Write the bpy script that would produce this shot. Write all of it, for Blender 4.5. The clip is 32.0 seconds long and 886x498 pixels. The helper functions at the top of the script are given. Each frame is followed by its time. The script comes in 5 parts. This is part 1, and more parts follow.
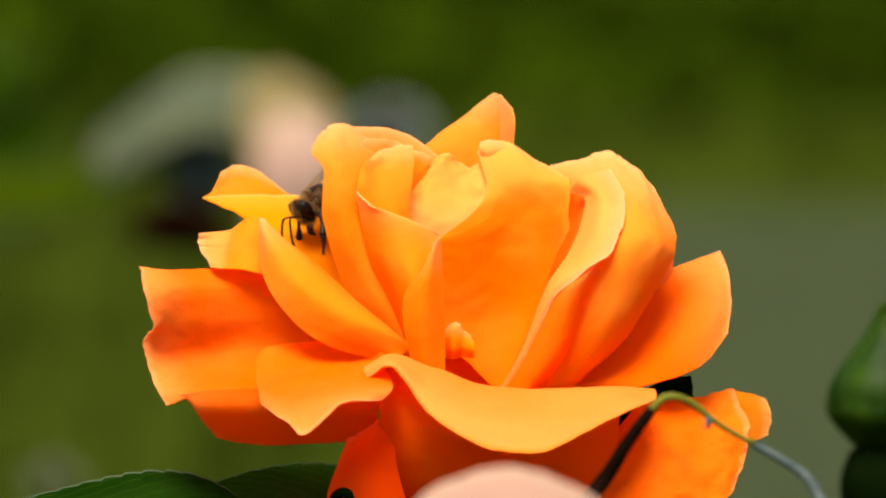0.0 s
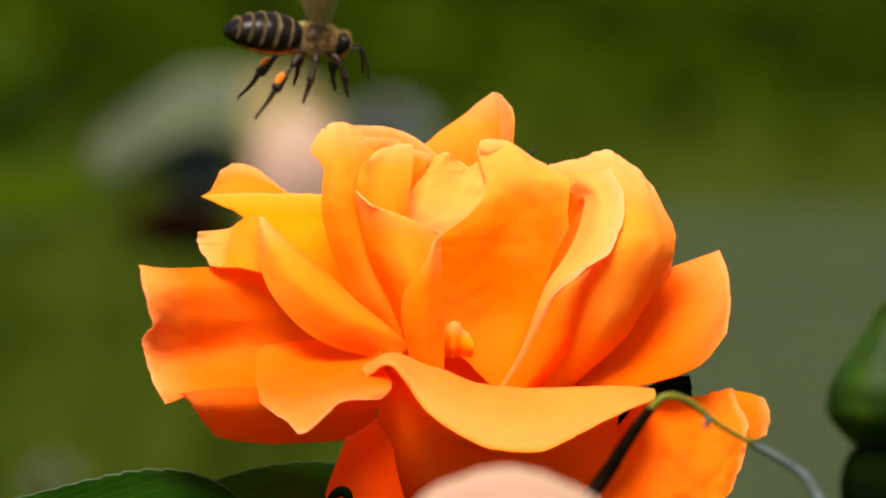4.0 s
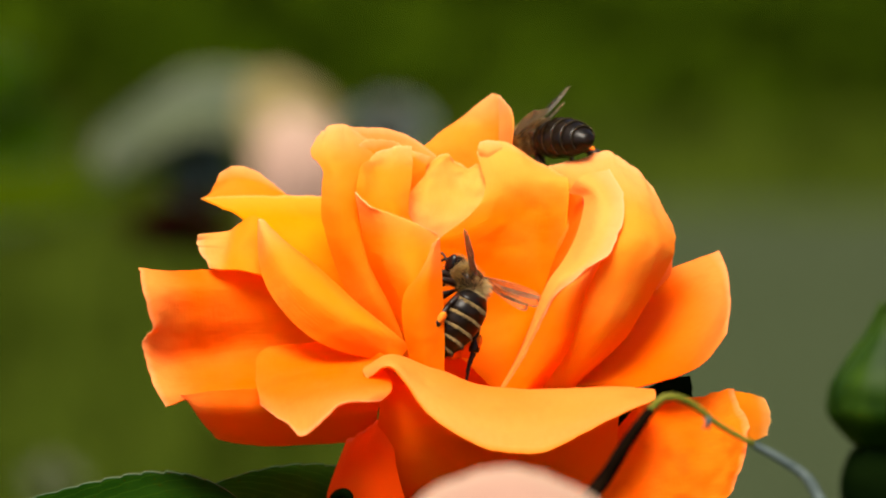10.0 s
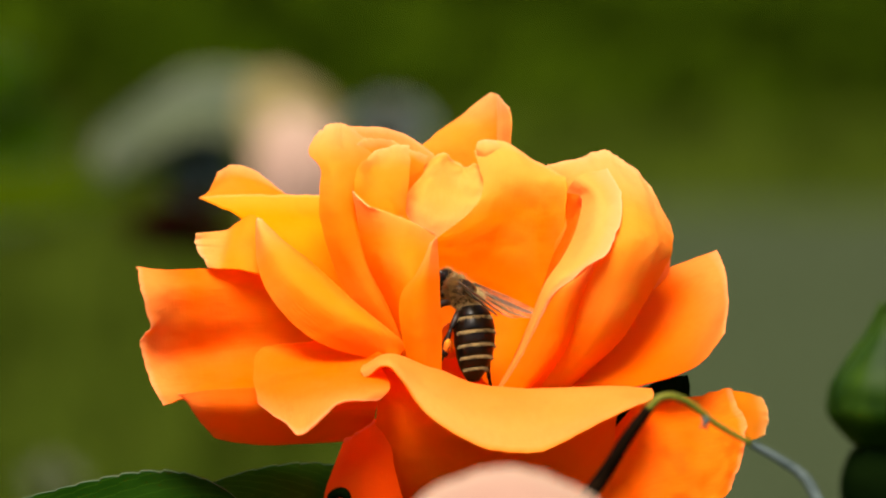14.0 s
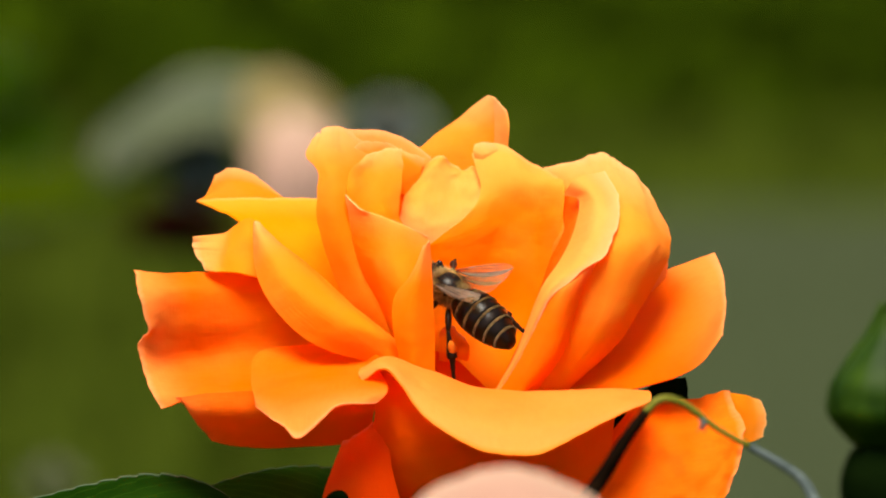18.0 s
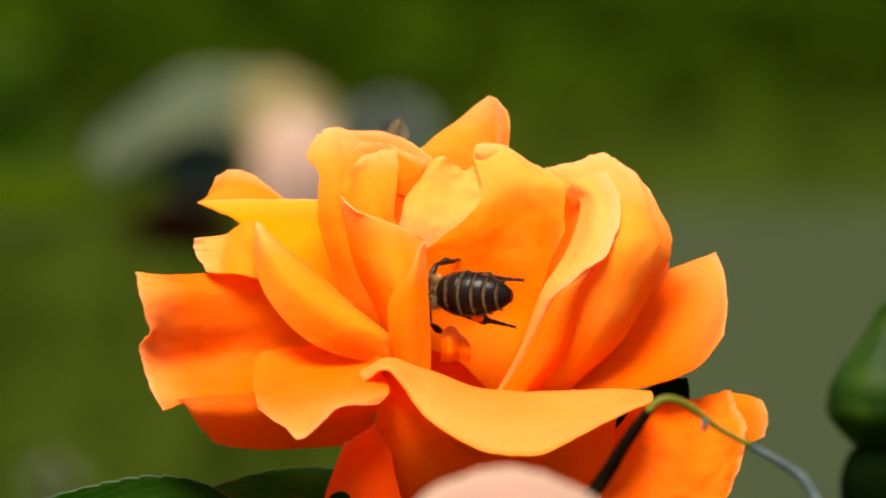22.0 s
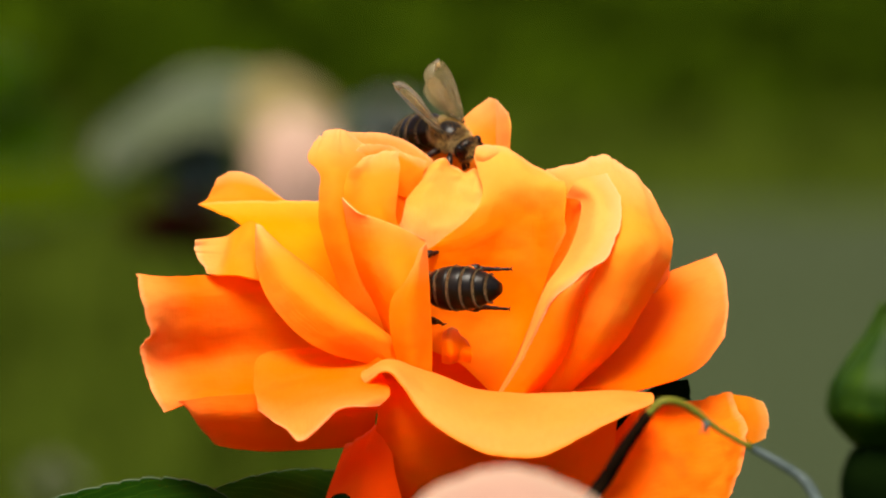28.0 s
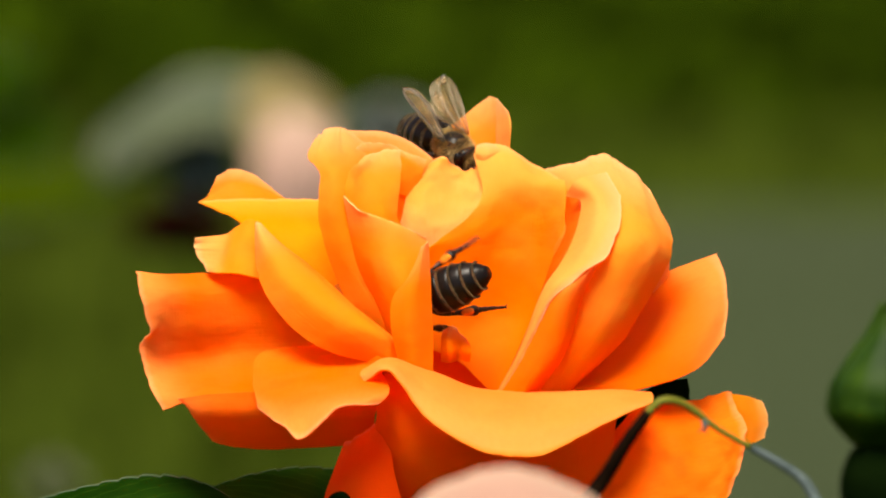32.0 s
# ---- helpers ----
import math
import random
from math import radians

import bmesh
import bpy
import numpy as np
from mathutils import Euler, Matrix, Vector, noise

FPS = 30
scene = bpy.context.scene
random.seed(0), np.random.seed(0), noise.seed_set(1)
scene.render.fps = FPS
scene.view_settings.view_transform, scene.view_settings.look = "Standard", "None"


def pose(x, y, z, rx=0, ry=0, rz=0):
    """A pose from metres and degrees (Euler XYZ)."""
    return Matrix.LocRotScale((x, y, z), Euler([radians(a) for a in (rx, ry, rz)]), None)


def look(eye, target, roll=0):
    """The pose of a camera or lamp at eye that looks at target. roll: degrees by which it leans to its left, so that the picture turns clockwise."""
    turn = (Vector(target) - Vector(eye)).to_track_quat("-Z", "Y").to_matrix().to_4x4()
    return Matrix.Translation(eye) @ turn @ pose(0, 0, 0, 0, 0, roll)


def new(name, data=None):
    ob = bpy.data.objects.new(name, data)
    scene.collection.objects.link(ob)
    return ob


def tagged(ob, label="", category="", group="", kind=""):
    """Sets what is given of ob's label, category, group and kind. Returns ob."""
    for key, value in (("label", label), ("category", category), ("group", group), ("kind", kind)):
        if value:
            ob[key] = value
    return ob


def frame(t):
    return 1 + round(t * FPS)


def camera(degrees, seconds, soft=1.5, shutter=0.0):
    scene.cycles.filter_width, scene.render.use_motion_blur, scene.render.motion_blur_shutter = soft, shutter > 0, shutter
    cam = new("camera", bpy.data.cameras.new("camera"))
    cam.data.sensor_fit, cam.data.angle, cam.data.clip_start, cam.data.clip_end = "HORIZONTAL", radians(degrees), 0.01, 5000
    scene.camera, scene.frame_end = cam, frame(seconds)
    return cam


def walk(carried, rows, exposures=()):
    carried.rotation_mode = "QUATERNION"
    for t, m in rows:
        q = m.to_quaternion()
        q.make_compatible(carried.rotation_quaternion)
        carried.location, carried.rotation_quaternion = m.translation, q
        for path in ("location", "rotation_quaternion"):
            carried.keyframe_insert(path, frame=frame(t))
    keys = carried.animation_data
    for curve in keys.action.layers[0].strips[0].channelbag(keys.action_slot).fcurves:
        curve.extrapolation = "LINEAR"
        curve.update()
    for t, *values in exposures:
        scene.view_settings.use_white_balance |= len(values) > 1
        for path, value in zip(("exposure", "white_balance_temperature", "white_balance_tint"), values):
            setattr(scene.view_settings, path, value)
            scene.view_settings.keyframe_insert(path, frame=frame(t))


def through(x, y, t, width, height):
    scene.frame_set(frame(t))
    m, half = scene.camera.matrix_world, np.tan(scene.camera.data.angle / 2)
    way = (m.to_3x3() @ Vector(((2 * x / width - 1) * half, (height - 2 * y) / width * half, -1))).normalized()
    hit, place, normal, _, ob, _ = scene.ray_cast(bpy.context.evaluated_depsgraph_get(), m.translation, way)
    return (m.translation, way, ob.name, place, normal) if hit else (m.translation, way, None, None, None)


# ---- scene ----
MM = 0.001

# camera: a long lens at 1.2 m from the bloom, tilted down by ten degrees
EYE, AIM = (0, -1.2 * math.cos(radians(10)), 0.95 + 1.2 * math.sin(radians(10))), (0, 0, 0.95)
cam = camera(4.637, 32.0, soft=2.0, shutter=0.4)
cam.data.dof.use_dof = True
cam.data.dof.focus_distance = 1.195
cam.data.dof.aperture_fstop = 42.0
walk(cam, [(0.0, look(EYE, AIM)), (32.0, look(EYE, AIM))], exposures=[(0.0, 1.26, 6850, 8), (32.0, 1.26, 6850, 8)])
# the axes at the bloom: x to the side, y away from the camera, z up
STAGE = pose(0, 0, 0.95, -10, 0, 0)

# ---------------------------------------------------------------- light
SUN_EL, SUN_AZ = 69, 193      # degrees; azimuth of the sun from +y, clockwise from above
world = bpy.data.worlds.new("hazy_sky")
scene.world = world
world.use_nodes = True
wn, wl = world.node_tree.nodes, world.node_tree.links
wn.clear()
sky = wn.new("ShaderNodeTexSky")
sky.sky_type, sky.sun_disc = "NISHITA", False
sky.sun_elevation, sky.sun_rotation = radians(SUN_EL), radians(SUN_AZ)
sky.air_density, sky.dust_density, sky.ozone_density = 0.5, 4.0, 0.5
bg = wn.new("ShaderNodeBackground")
bg.inputs["Strength"].default_value = 0.1
wo = wn.new("ShaderNodeOutputWorld")
wl.new(sky.outputs[0], bg.inputs[0])
wl.new(bg.outputs[0], wo.inputs[0])
sun = new("sun", bpy.data.lights.new("sun", "SUN"))
sun.data.energy, sun.data.angle, sun.data.color = 3.2, radians(30), (1.0, 0.95, 0.86)
sun_from = Vector((math.sin(radians(SUN_AZ)) * math.cos(radians(SUN_EL)), math.cos(radians(SUN_AZ)) * math.cos(radians(SUN_EL)), math.sin(radians(SUN_EL))))
sun.matrix_basis = look(sun_from * 20, (0, 0, 0.95))


# ---------------------------------------------------------------- materials
def material(name):
    m = bpy.data.materials.new(name)
    m.use_nodes = True
    n, l = m.node_tree.nodes, m.node_tree.links
    b = n["Principled BSDF"]
    return m, n, l, b, n["Material Output"]


def noisy(n, l, scale, c0, c1, detail=4.0, lo=0.35, hi=0.65, coord="Object", stretch=(1, 1, 1)):
    tc, mp, tx, rp = n.new("ShaderNodeTexCoord"), n.new("ShaderNodeMapping"), n.new("ShaderNodeTexNoise"), n.new("ShaderNodeValToRGB")
    mp.inputs["Scale"].default_value = stretch
    tx.inputs["Scale"].default_value, tx.inputs["Detail"].default_value = scale, detail
    rp.color_ramp.elements[0].position, rp.color_ramp.elements[1].position = lo, hi
    rp.color_ramp.elements[0].color, rp.color_ramp.elements[1].color = (*c0, 1), (*c1, 1)
    l.new(tc.outputs[coord], mp.inputs[0])
    l.new(mp.outputs[0], tx.inputs["Vector"])
    l.new(tx.outputs["Fac"], rp.inputs[0])
    return rp.outputs[0], tx.outputs["Fac"]


def bumped(n, l, b, height, strength, distance):
    bp = n.new("ShaderNodeBump")
    bp.inputs["Strength"].default_value, bp.inputs["Distance"].default_value = strength, distance
    l.new(height, bp.inputs["Height"])
    l.new(bp.outputs[0], b.inputs["Normal"])


def mixed(n, l, a, b, fac, kind="MIX"):
    mx = n.new("ShaderNodeMix")
    mx.data_type, mx.blend_type = "RGBA", kind
    for sock, v in ((mx.inputs[6], a), (mx.inputs[7], b)):
        if isinstance(v, tuple):
            sock.default_value = (*v, 1)
        else:
            l.new(v, sock)
    if isinstance(fac, float):
        mx.inputs[0].default_value = fac
    else:
        l.new(fac, mx.inputs[0])
    return mx.outputs[2]


def petal_material(name, deep, mid, pale, base, through, share, vein=0.3, spots=0.0, edge=0.4, hem=None, patch=0.2):
    """Petal skin: a deeper base colour mottled at two scales, a paler rim, yellow at the claw, fine veins along the
    petal, light coming through.
    """
    m, n, l, b, out = material(name)
    big, _ = noisy(n, l, 70, deep, mid, 3, 0.3, 0.7)
    uv = n.new("ShaderNodeUVMap")
    uv.uv_map = "along"
    sp = n.new("ShaderNodeSeparateXYZ")
    l.new(uv.outputs[0], sp.inputs[0])
    rim = n.new("ShaderNodeMapRange")
    rim.interpolation_type = "SMOOTHSTEP"
    rim.inputs[1].default_value, rim.inputs[2].default_value = 0.55, 1.0
    rim.inputs[3].default_value, rim.inputs[4].default_value = 0.0, 0.85
    l.new(sp.outputs[1], rim.inputs[0])
    claw = n.new("ShaderNodeMapRange")
    claw.inputs[1].default_value, claw.inputs[2].default_value = 0.0, 0.5
    claw.inputs[3].default_value, claw.inputs[4].default_value = 0.7, 0.0
    l.new(sp.outputs[1], claw.inputs[0])
    # thin line of another tone along the very rim
    worn = n.new("ShaderNodeMapRange")
    worn.inputs[1].default_value, worn.inputs[2].default_value = 0.94, 0.99
    worn.inputs[3].default_value, worn.inputs[4].default_value = 0.0, edge
    l.new(sp.outputs[1], worn.inputs[0])
    faded, _ = noisy(n, l, 120, (0, 0, 0), (patch, patch, patch), 5, 0.42, 0.72)
    col = mixed(n, l, mixed(n, l, big, pale, rim.outputs[0]), tuple(0.75 * c + 0.25 * d for c, d in zip(pale, (0.98, 0.68, 0.06))), faded)
    col = mixed(n, l, col, hem or tuple(min(0.98, 0.5 * c + 0.5 * d) for c, d in zip(pale, (0.98, 0.75, 0.45))), worn.outputs[0])
    col = mixed(n, l, col, base, claw.outputs[0])
    _, grain = noisy(n, l, 6, (0, 0, 0), (1, 1, 1), 6, 0.3, 0.7, "UV", (9, 1.6, 1))
    _, fine = noisy(n, l, 900, (0, 0, 0), (1, 1, 1), 3)
    vr = n.new("ShaderNodeMapRange")
    vr.inputs[1].default_value, vr.inputs[2].default_value = 0.3, 0.75
    vr.inputs[3].default_value, vr.inputs[4].default_value = 0.0, vein
    l.new(grain, vr.inputs[0])
    col = mixed(n, l, col, deep, vr.outputs[0])
    if spots:
        blot, _ = noisy(n, l, 210, (0, 0, 0), (spots, spots, spots), 5, 0.56, 0.72)
        col = mixed(n, l, col, (deep[0] * 0.72, deep[1] * 0.3, 0.001), blot)
    l.new(col, b.inputs["Base Color"])
    b.inputs["Roughness"].default_value = 0.6
    b.inputs["Specular IOR Level"].default_value = 0.03
    ht = n.new("ShaderNodeMath")
    ht.operation, ht.inputs[1].default_value = "MULTIPLY_ADD", 0.4
    l.new(grain, ht.inputs[0])
    sc = n.new("ShaderNodeMath")
    sc.operation = "MULTIPLY"
    sc.inputs[1].default_value = 0.35
    l.new(fine, sc.inputs[0])
    _, cross = noisy(n, l, 5, (0, 0, 0), (1, 1, 1), 4, 0.3, 0.7, "UV", (1.5, 9, 1))
    cr = n.new("ShaderNodeMath")
    cr.operation, cr.inputs[1].default_value = "MULTIPLY_ADD", 0.35
    l.new(cross, cr.inputs[0])
    l.new(sc.outputs[0], cr.inputs[2])
    _, wavy = noisy(n, l, 230, (0, 0, 0), (1, 1, 1), 2)
    wv = n.new("ShaderNodeMath")
    wv.operation, wv.inputs[1].default_value = "MULTIPLY_ADD", 1.6
    l.new(wavy, wv.inputs[0])
    l.new(cr.outputs[0], wv.inputs[2])
    l.new(wv.outputs[0], ht.inputs[2])
    bumped(n, l, b, ht.outputs[0], 0.62, 0.0003)
    tr = n.new("ShaderNodeBsdfTranslucent")
    tcol = mixed(n, l, col, through, 0.6)
    l.new(tcol, tr.inputs[0])
    mx = n.new("ShaderNodeMixShader")
    mx.inputs[0].default_value = share
    l.new(b.outputs[0], mx.inputs[1])
    l.new(tr.outputs[0], mx.inputs[2])
    l.new(mx.outputs[0], out.inputs[0])
    return m


# the bloom fades from red-orange guard petals to a golden heart
ORANGE = petal_material("orange_petal", (0.94, 0.21, 0.004), (0.95, 0.262, 0.008), (0.97, 0.4, 0.09), (0.96, 0.24, 0.003), (1.0, 0.43, 0.005), 0.6, 0.2)
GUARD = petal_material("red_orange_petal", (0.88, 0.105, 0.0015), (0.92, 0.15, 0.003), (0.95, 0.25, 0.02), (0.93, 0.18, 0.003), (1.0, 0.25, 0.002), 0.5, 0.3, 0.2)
# paler than the front petal's outer side: light on the lip in colour
LIP = petal_material("lit_lip_petal", (0.95, 0.25, 0.03), (0.96, 0.31, 0.06), (0.96, 0.335, 0.075), (0.95, 0.24, 0.02), (1.0, 0.35, 0.025), 0.5, 0.3, 0.12, 0.75, (0.72, 0.2, 0.004))
# deepest red; on the heart's floor the colour carries the crevice's shade
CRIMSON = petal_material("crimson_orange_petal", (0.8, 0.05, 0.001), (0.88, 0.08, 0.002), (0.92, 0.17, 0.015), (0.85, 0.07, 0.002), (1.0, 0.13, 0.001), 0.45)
GOLD = petal_material("golden_petal", (0.95, 0.265, 0.004), (0.97, 0.335, 0.01), (0.97, 0.49, 0.14), (0.96, 0.26, 0.003), (1.0, 0.52, 0.006), 0.6, 0.2, edge=0.7)
HEART = petal_material("heart_petal", (0.95, 0.255, 0.003), (0.97, 0.33, 0.006), (0.97, 0.49, 0.1), (0.95, 0.18, 0.0015), (1.0, 0.52, 0.005), 0.6, 0.15)
# paler than ORANGE, partly to put the light from above into the colour
PEACH = petal_material("peach_orange_petal", (0.95, 0.27, 0.008), (0.96, 0.34, 0.022), (0.97, 0.48, 0.16), (0.95, 0.25, 0.004), (1.0, 0.48, 0.01), 0.58, 0.14)
SUNNY = petal_material("sunny_yellow_petal", (0.96, 0.33, 0.003), (0.97, 0.39, 0.006), (0.97, 0.44, 0.04), (0.96, 0.28, 0.003), (1.0, 0.53, 0.005), 0.6, 0.25)
# pale yellow puts the highlight of the heart's lobe into the colour
GLOW = petal_material("highlight_yellow_petal", (0.95, 0.31, 0.02), (0.97, 0.5, 0.14), (0.96, 0.37, 0.06), (0.97, 0.6, 0.22), (1.0, 0.56, 0.04), 0.55, 0.25, 0.0, 0.5, None, 0.4)
# pale tone for turned edges and rims, with light on them mixed in
PALE = petal_material("lit_peach_petal", (0.95, 0.37, 0.06), (0.96, 0.43, 0.1), (0.97, 0.47, 0.19), (0.96, 0.33, 0.05), (1.0, 0.48, 0.06), 0.55, 0.15)
AMBER = petal_material("amber_petal", (0.92, 0.14, 0.0015), (0.94, 0.19, 0.004), (0.96, 0.345, 0.07), (0.95, 0.22, 0.003), (1.0, 0.32, 0.003), 0.55, 0.28, 0.2)
BLOTCHED = petal_material("blotched_amber_petal", (0.9, 0.12, 0.0015), (0.94, 0.19, 0.005), (0.95, 0.24, 0.01), (0.92, 0.15, 0.003), (1.0, 0.3, 0.003), 0.5, 0.5, 0.6)
BLUSH = petal_material("blush_petal", (0.33, 0.2, 0.15), (0.38, 0.25, 0.19), (0.42, 0.3, 0.22), (0.33, 0.22, 0.2), (0.36, 0.25, 0.19), 0.35, 0.3, patch=0.0)
PINK = petal_material("pale_pink_petal", (0.36, 0.2, 0.15), (0.43, 0.26, 0.19), (0.48, 0.32, 0.22), (0.44, 0.32, 0.15), (0.48, 0.3, 0.2), 0.35, 0.3, patch=0.0)
BUTTER = petal_material("butter_petal", (0.16, 0.125, 0.05), (0.2, 0.16, 0.065), (0.22, 0.18, 0.08), (0.26, 0.2, 0.1), (0.2, 0.16, 0.06), 0.35, 0.3, patch=0.0)
CREAM = petal_material("faded_cream_petal", (0.06, 0.075, 0.045), (0.08, 0.096, 0.06), (0.095, 0.11, 0.07), (0.08, 0.09, 0.04), (0.1, 0.11, 0.06), 0.3, 0.3, patch=0.0)
# bluish grey that paints the shaded hollow of the far pale rose
SLATE = petal_material("shade_grey_petal", (0.07, 0.095, 0.09), (0.09, 0.12, 0.115), (0.11, 0.145, 0.14), (0.08, 0.105, 0.1), (0.1, 0.13, 0.12), 0.25, 0.3, patch=0.0)


def leaf_material(name, c0, c1, rough=0.4):
    m, n, l, b, out = material(name)
    col, f = noisy(n, l, 120, c0, c1, 5)
    uv = n.new("ShaderNodeUVMap")
    uv.uv_map = "along"
    sp = n.new("ShaderNodeSeparateXYZ")
    l.new(uv.outputs[0], sp.inputs[0])
    # side veins run out from the midrib at a slant
    ab = n.new("ShaderNodeMath")
    ab.operation = "ABSOLUTE"
    half = n.new("ShaderNodeMath")
    half.operation, half.inputs[1].default_value = "SUBTRACT", 0.5
    l.new(sp.outputs[0], half.inputs[0])
    l.new(half.outputs[0], ab.inputs[0])
    slant = n.new("ShaderNodeMath")
    slant.operation = "SUBTRACT"
    l.new(sp.outputs[1], slant.inputs[0])
    l.new(ab.outputs[0], slant.inputs[1])
    wave = n.new("ShaderNodeMath")
    wave.operation, wave.inputs[1].default_value = "MULTIPLY", 50.0
    l.new(slant.outputs[0], wave.inputs[0])
    sn = n.new("ShaderNodeMath")
    sn.operation = "SINE"
    l.new(wave.outputs[0], sn.inputs[0])
    vein = n.new("ShaderNodeMapRange")
    vein.inputs[1].default_value, vein.inputs[2].default_value = 0.93, 1.0
    vein.inputs[3].default_value, vein.inputs[4].default_value = 0.0, 0.5
    l.new(sn.outputs[0], vein.inputs[0])
    col = mixed(n, l, col, (c1[0] * 2.2, c1[1] * 1.8, c1[2] * 2), vein.outputs[0])
    # pale line on the margin paints the glint along the leaf's edge
    edge = n.new("ShaderNodeMapRange")
    edge.inputs[1].default_value, edge.inputs[2].default_value = 0.475, 0.495
    edge.inputs[3].default_value, edge.inputs[4].default_value = 0.0, 0.5
    l.new(ab.outputs[0], edge.inputs[0])
    col = mixed(n, l, col, (0.16, 0.2, 0.14), edge.outputs[0])
    l.new(col, b.inputs["Base Color"])
    b.inputs["Roughness"].default_value = rough
    b.inputs["Specular IOR Level"].default_value = 0.0
    bumped(n, l, b, f, 0.4, 0.0004)
    tr = n.new("ShaderNodeBsdfTranslucent")
    l.new(col, tr.inputs[0])
    mx = n.new("ShaderNodeMixShader")
    mx.inputs[0].default_value = 0.25
    l.new(b.outputs[0], mx.inputs[1])
    l.new(tr.outputs[0], mx.inputs[2])
    l.new(mx.outputs[0], out.inputs[0])
    return m


LEAF = leaf_material("rose_leaf", (0.004, 0.017, 0.001), (0.009, 0.028, 0.002))
PLAIN_LEAF = leaf_material("plain_leaf", (0.012, 0.042, 0.002), (0.02, 0.06, 0.004))
BRIGHT_LEAF = leaf_material("young_leaf", (0.018, 0.032, 0.0005), (0.03, 0.047, 0.001), 0.5)
# leaf green with the far leaves' shade put into the colour
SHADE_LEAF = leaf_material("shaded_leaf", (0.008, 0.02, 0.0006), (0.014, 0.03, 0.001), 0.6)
RED_LEAF = leaf_material("dark_red_leaf", (0.022, 0.004, 0.002), (0.035, 0.007, 0.003), 0.5)


def plain(name, c0, c1, scale, rough=0.6, bump=0.3, dist=0.0003, detail=5.0, sheen=0.0, coat=0.0, gloss=0.2):
    m, n, l, b, out = material(name)
    col, f = noisy(n, l, scale, c0, c1, detail)
    l.new(col, b.inputs["Base Color"])
    b.inputs["Roughness"].default_value = rough
    b.inputs["Sheen Weight"].default_value = sheen
    b.inputs["Specular IOR Level"].default_value = gloss
    b.inputs["Coat Weight"].default_value = coat
    bumped(n, l, b, f, bump, dist)
    return m


BUD_GREEN = plain("bud_green", (0.006, 0.02, 0.0005), (0.02, 0.044, 0.002), 180, 0.5, gloss=0.06)
DARK_STEM = plain("dark_stem", (0.0035, 0.0018, 0.001), (0.008, 0.004, 0.002), 400, 0.7, gloss=0.0)
# near-black green: the shade under the bud is put into the colour
DEEP_GREEN = plain("shaded_green_hip", (0.0012, 0.0035, 0.0006), (0.003, 0.007, 0.0012), 200, 0.6, gloss=0.0)
GREEN_STEM = plain("green_stem", (0.08, 0.085, 0.006), (0.13, 0.125, 0.012), 300, 0.5, gloss=0.1)
FAR_STEM = plain("far_stem", (0.016, 0.026, 0.0015), (0.024, 0.036, 0.0025), 300, 0.7, gloss=0.0)
GREY_STEM = plain("grey_green_stem", (0.034, 0.046, 0.044), (0.068, 0.085, 0.08), 300, 0.7, gloss=0.0)
LAWN = plain("lawn", (0.017, 0.0265, 0.0014), (0.027, 0.039, 0.0028), 9, 0.9, 0.8, 0.02, gloss=0.02)
GRAVEL = plain("gravel_path", (0.021, 0.028, 0.012), (0.03, 0.04, 0.018), 60, 0.9, 0.8, 0.01, gloss=0.05)
HEDGE = plain("hedge_leaves", (0.021, 0.0385, 0.0012), (0.0275, 0.047, 0.0017), 45, 0.8, 0.2, 0.002, gloss=0.0)
CHITIN = plain("dark_chitin", (0.003, 0.002, 0.0012), (0.009, 0.0045, 0.002), 700, 0.3, 0.25, 0.0001, gloss=0.13)
LEG_CHITIN = plain("leg_chitin", (0.005, 0.003, 0.002), (0.02, 0.008, 0.004), 900, 0.45, 0.3, 0.0001, gloss=0.2)
BAND = plain("pale_hair_band", (0.08, 0.047, 0.015), (0.2, 0.13, 0.045), 1500, 0.8, 0.5, 0.0001, sheen=0.1)
DULL_BAND = plain("dull_hair_band", (0.03, 0.02, 0.009), (0.1, 0.07, 0.035), 1500, 0.8, 0.5, 0.0001)
FUZZ = plain("golden_fuzz", (0.16, 0.085, 0.015), (0.46, 0.29, 0.08), 900, 0.75, 0.2, 0.0001, sheen=0.08)
PALE_FUZZ = plain("pale_fuzz", (0.24, 0.15, 0.05), (0.46, 0.34, 0.15), 900, 0.8, 0.2, 0.0001, sheen=0.08)
EYE_BLACK = plain("compound_eye", (0.003, 0.002, 0.002), (0.007, 0.005, 0.004), 3000, 0.25, 0.2, 0.00005)
POLLEN = plain("orange_pollen", (0.5, 0.1, 0.004), (0.65, 0.17, 0.006), 1500, 0.85, 0.6, 0.0002)


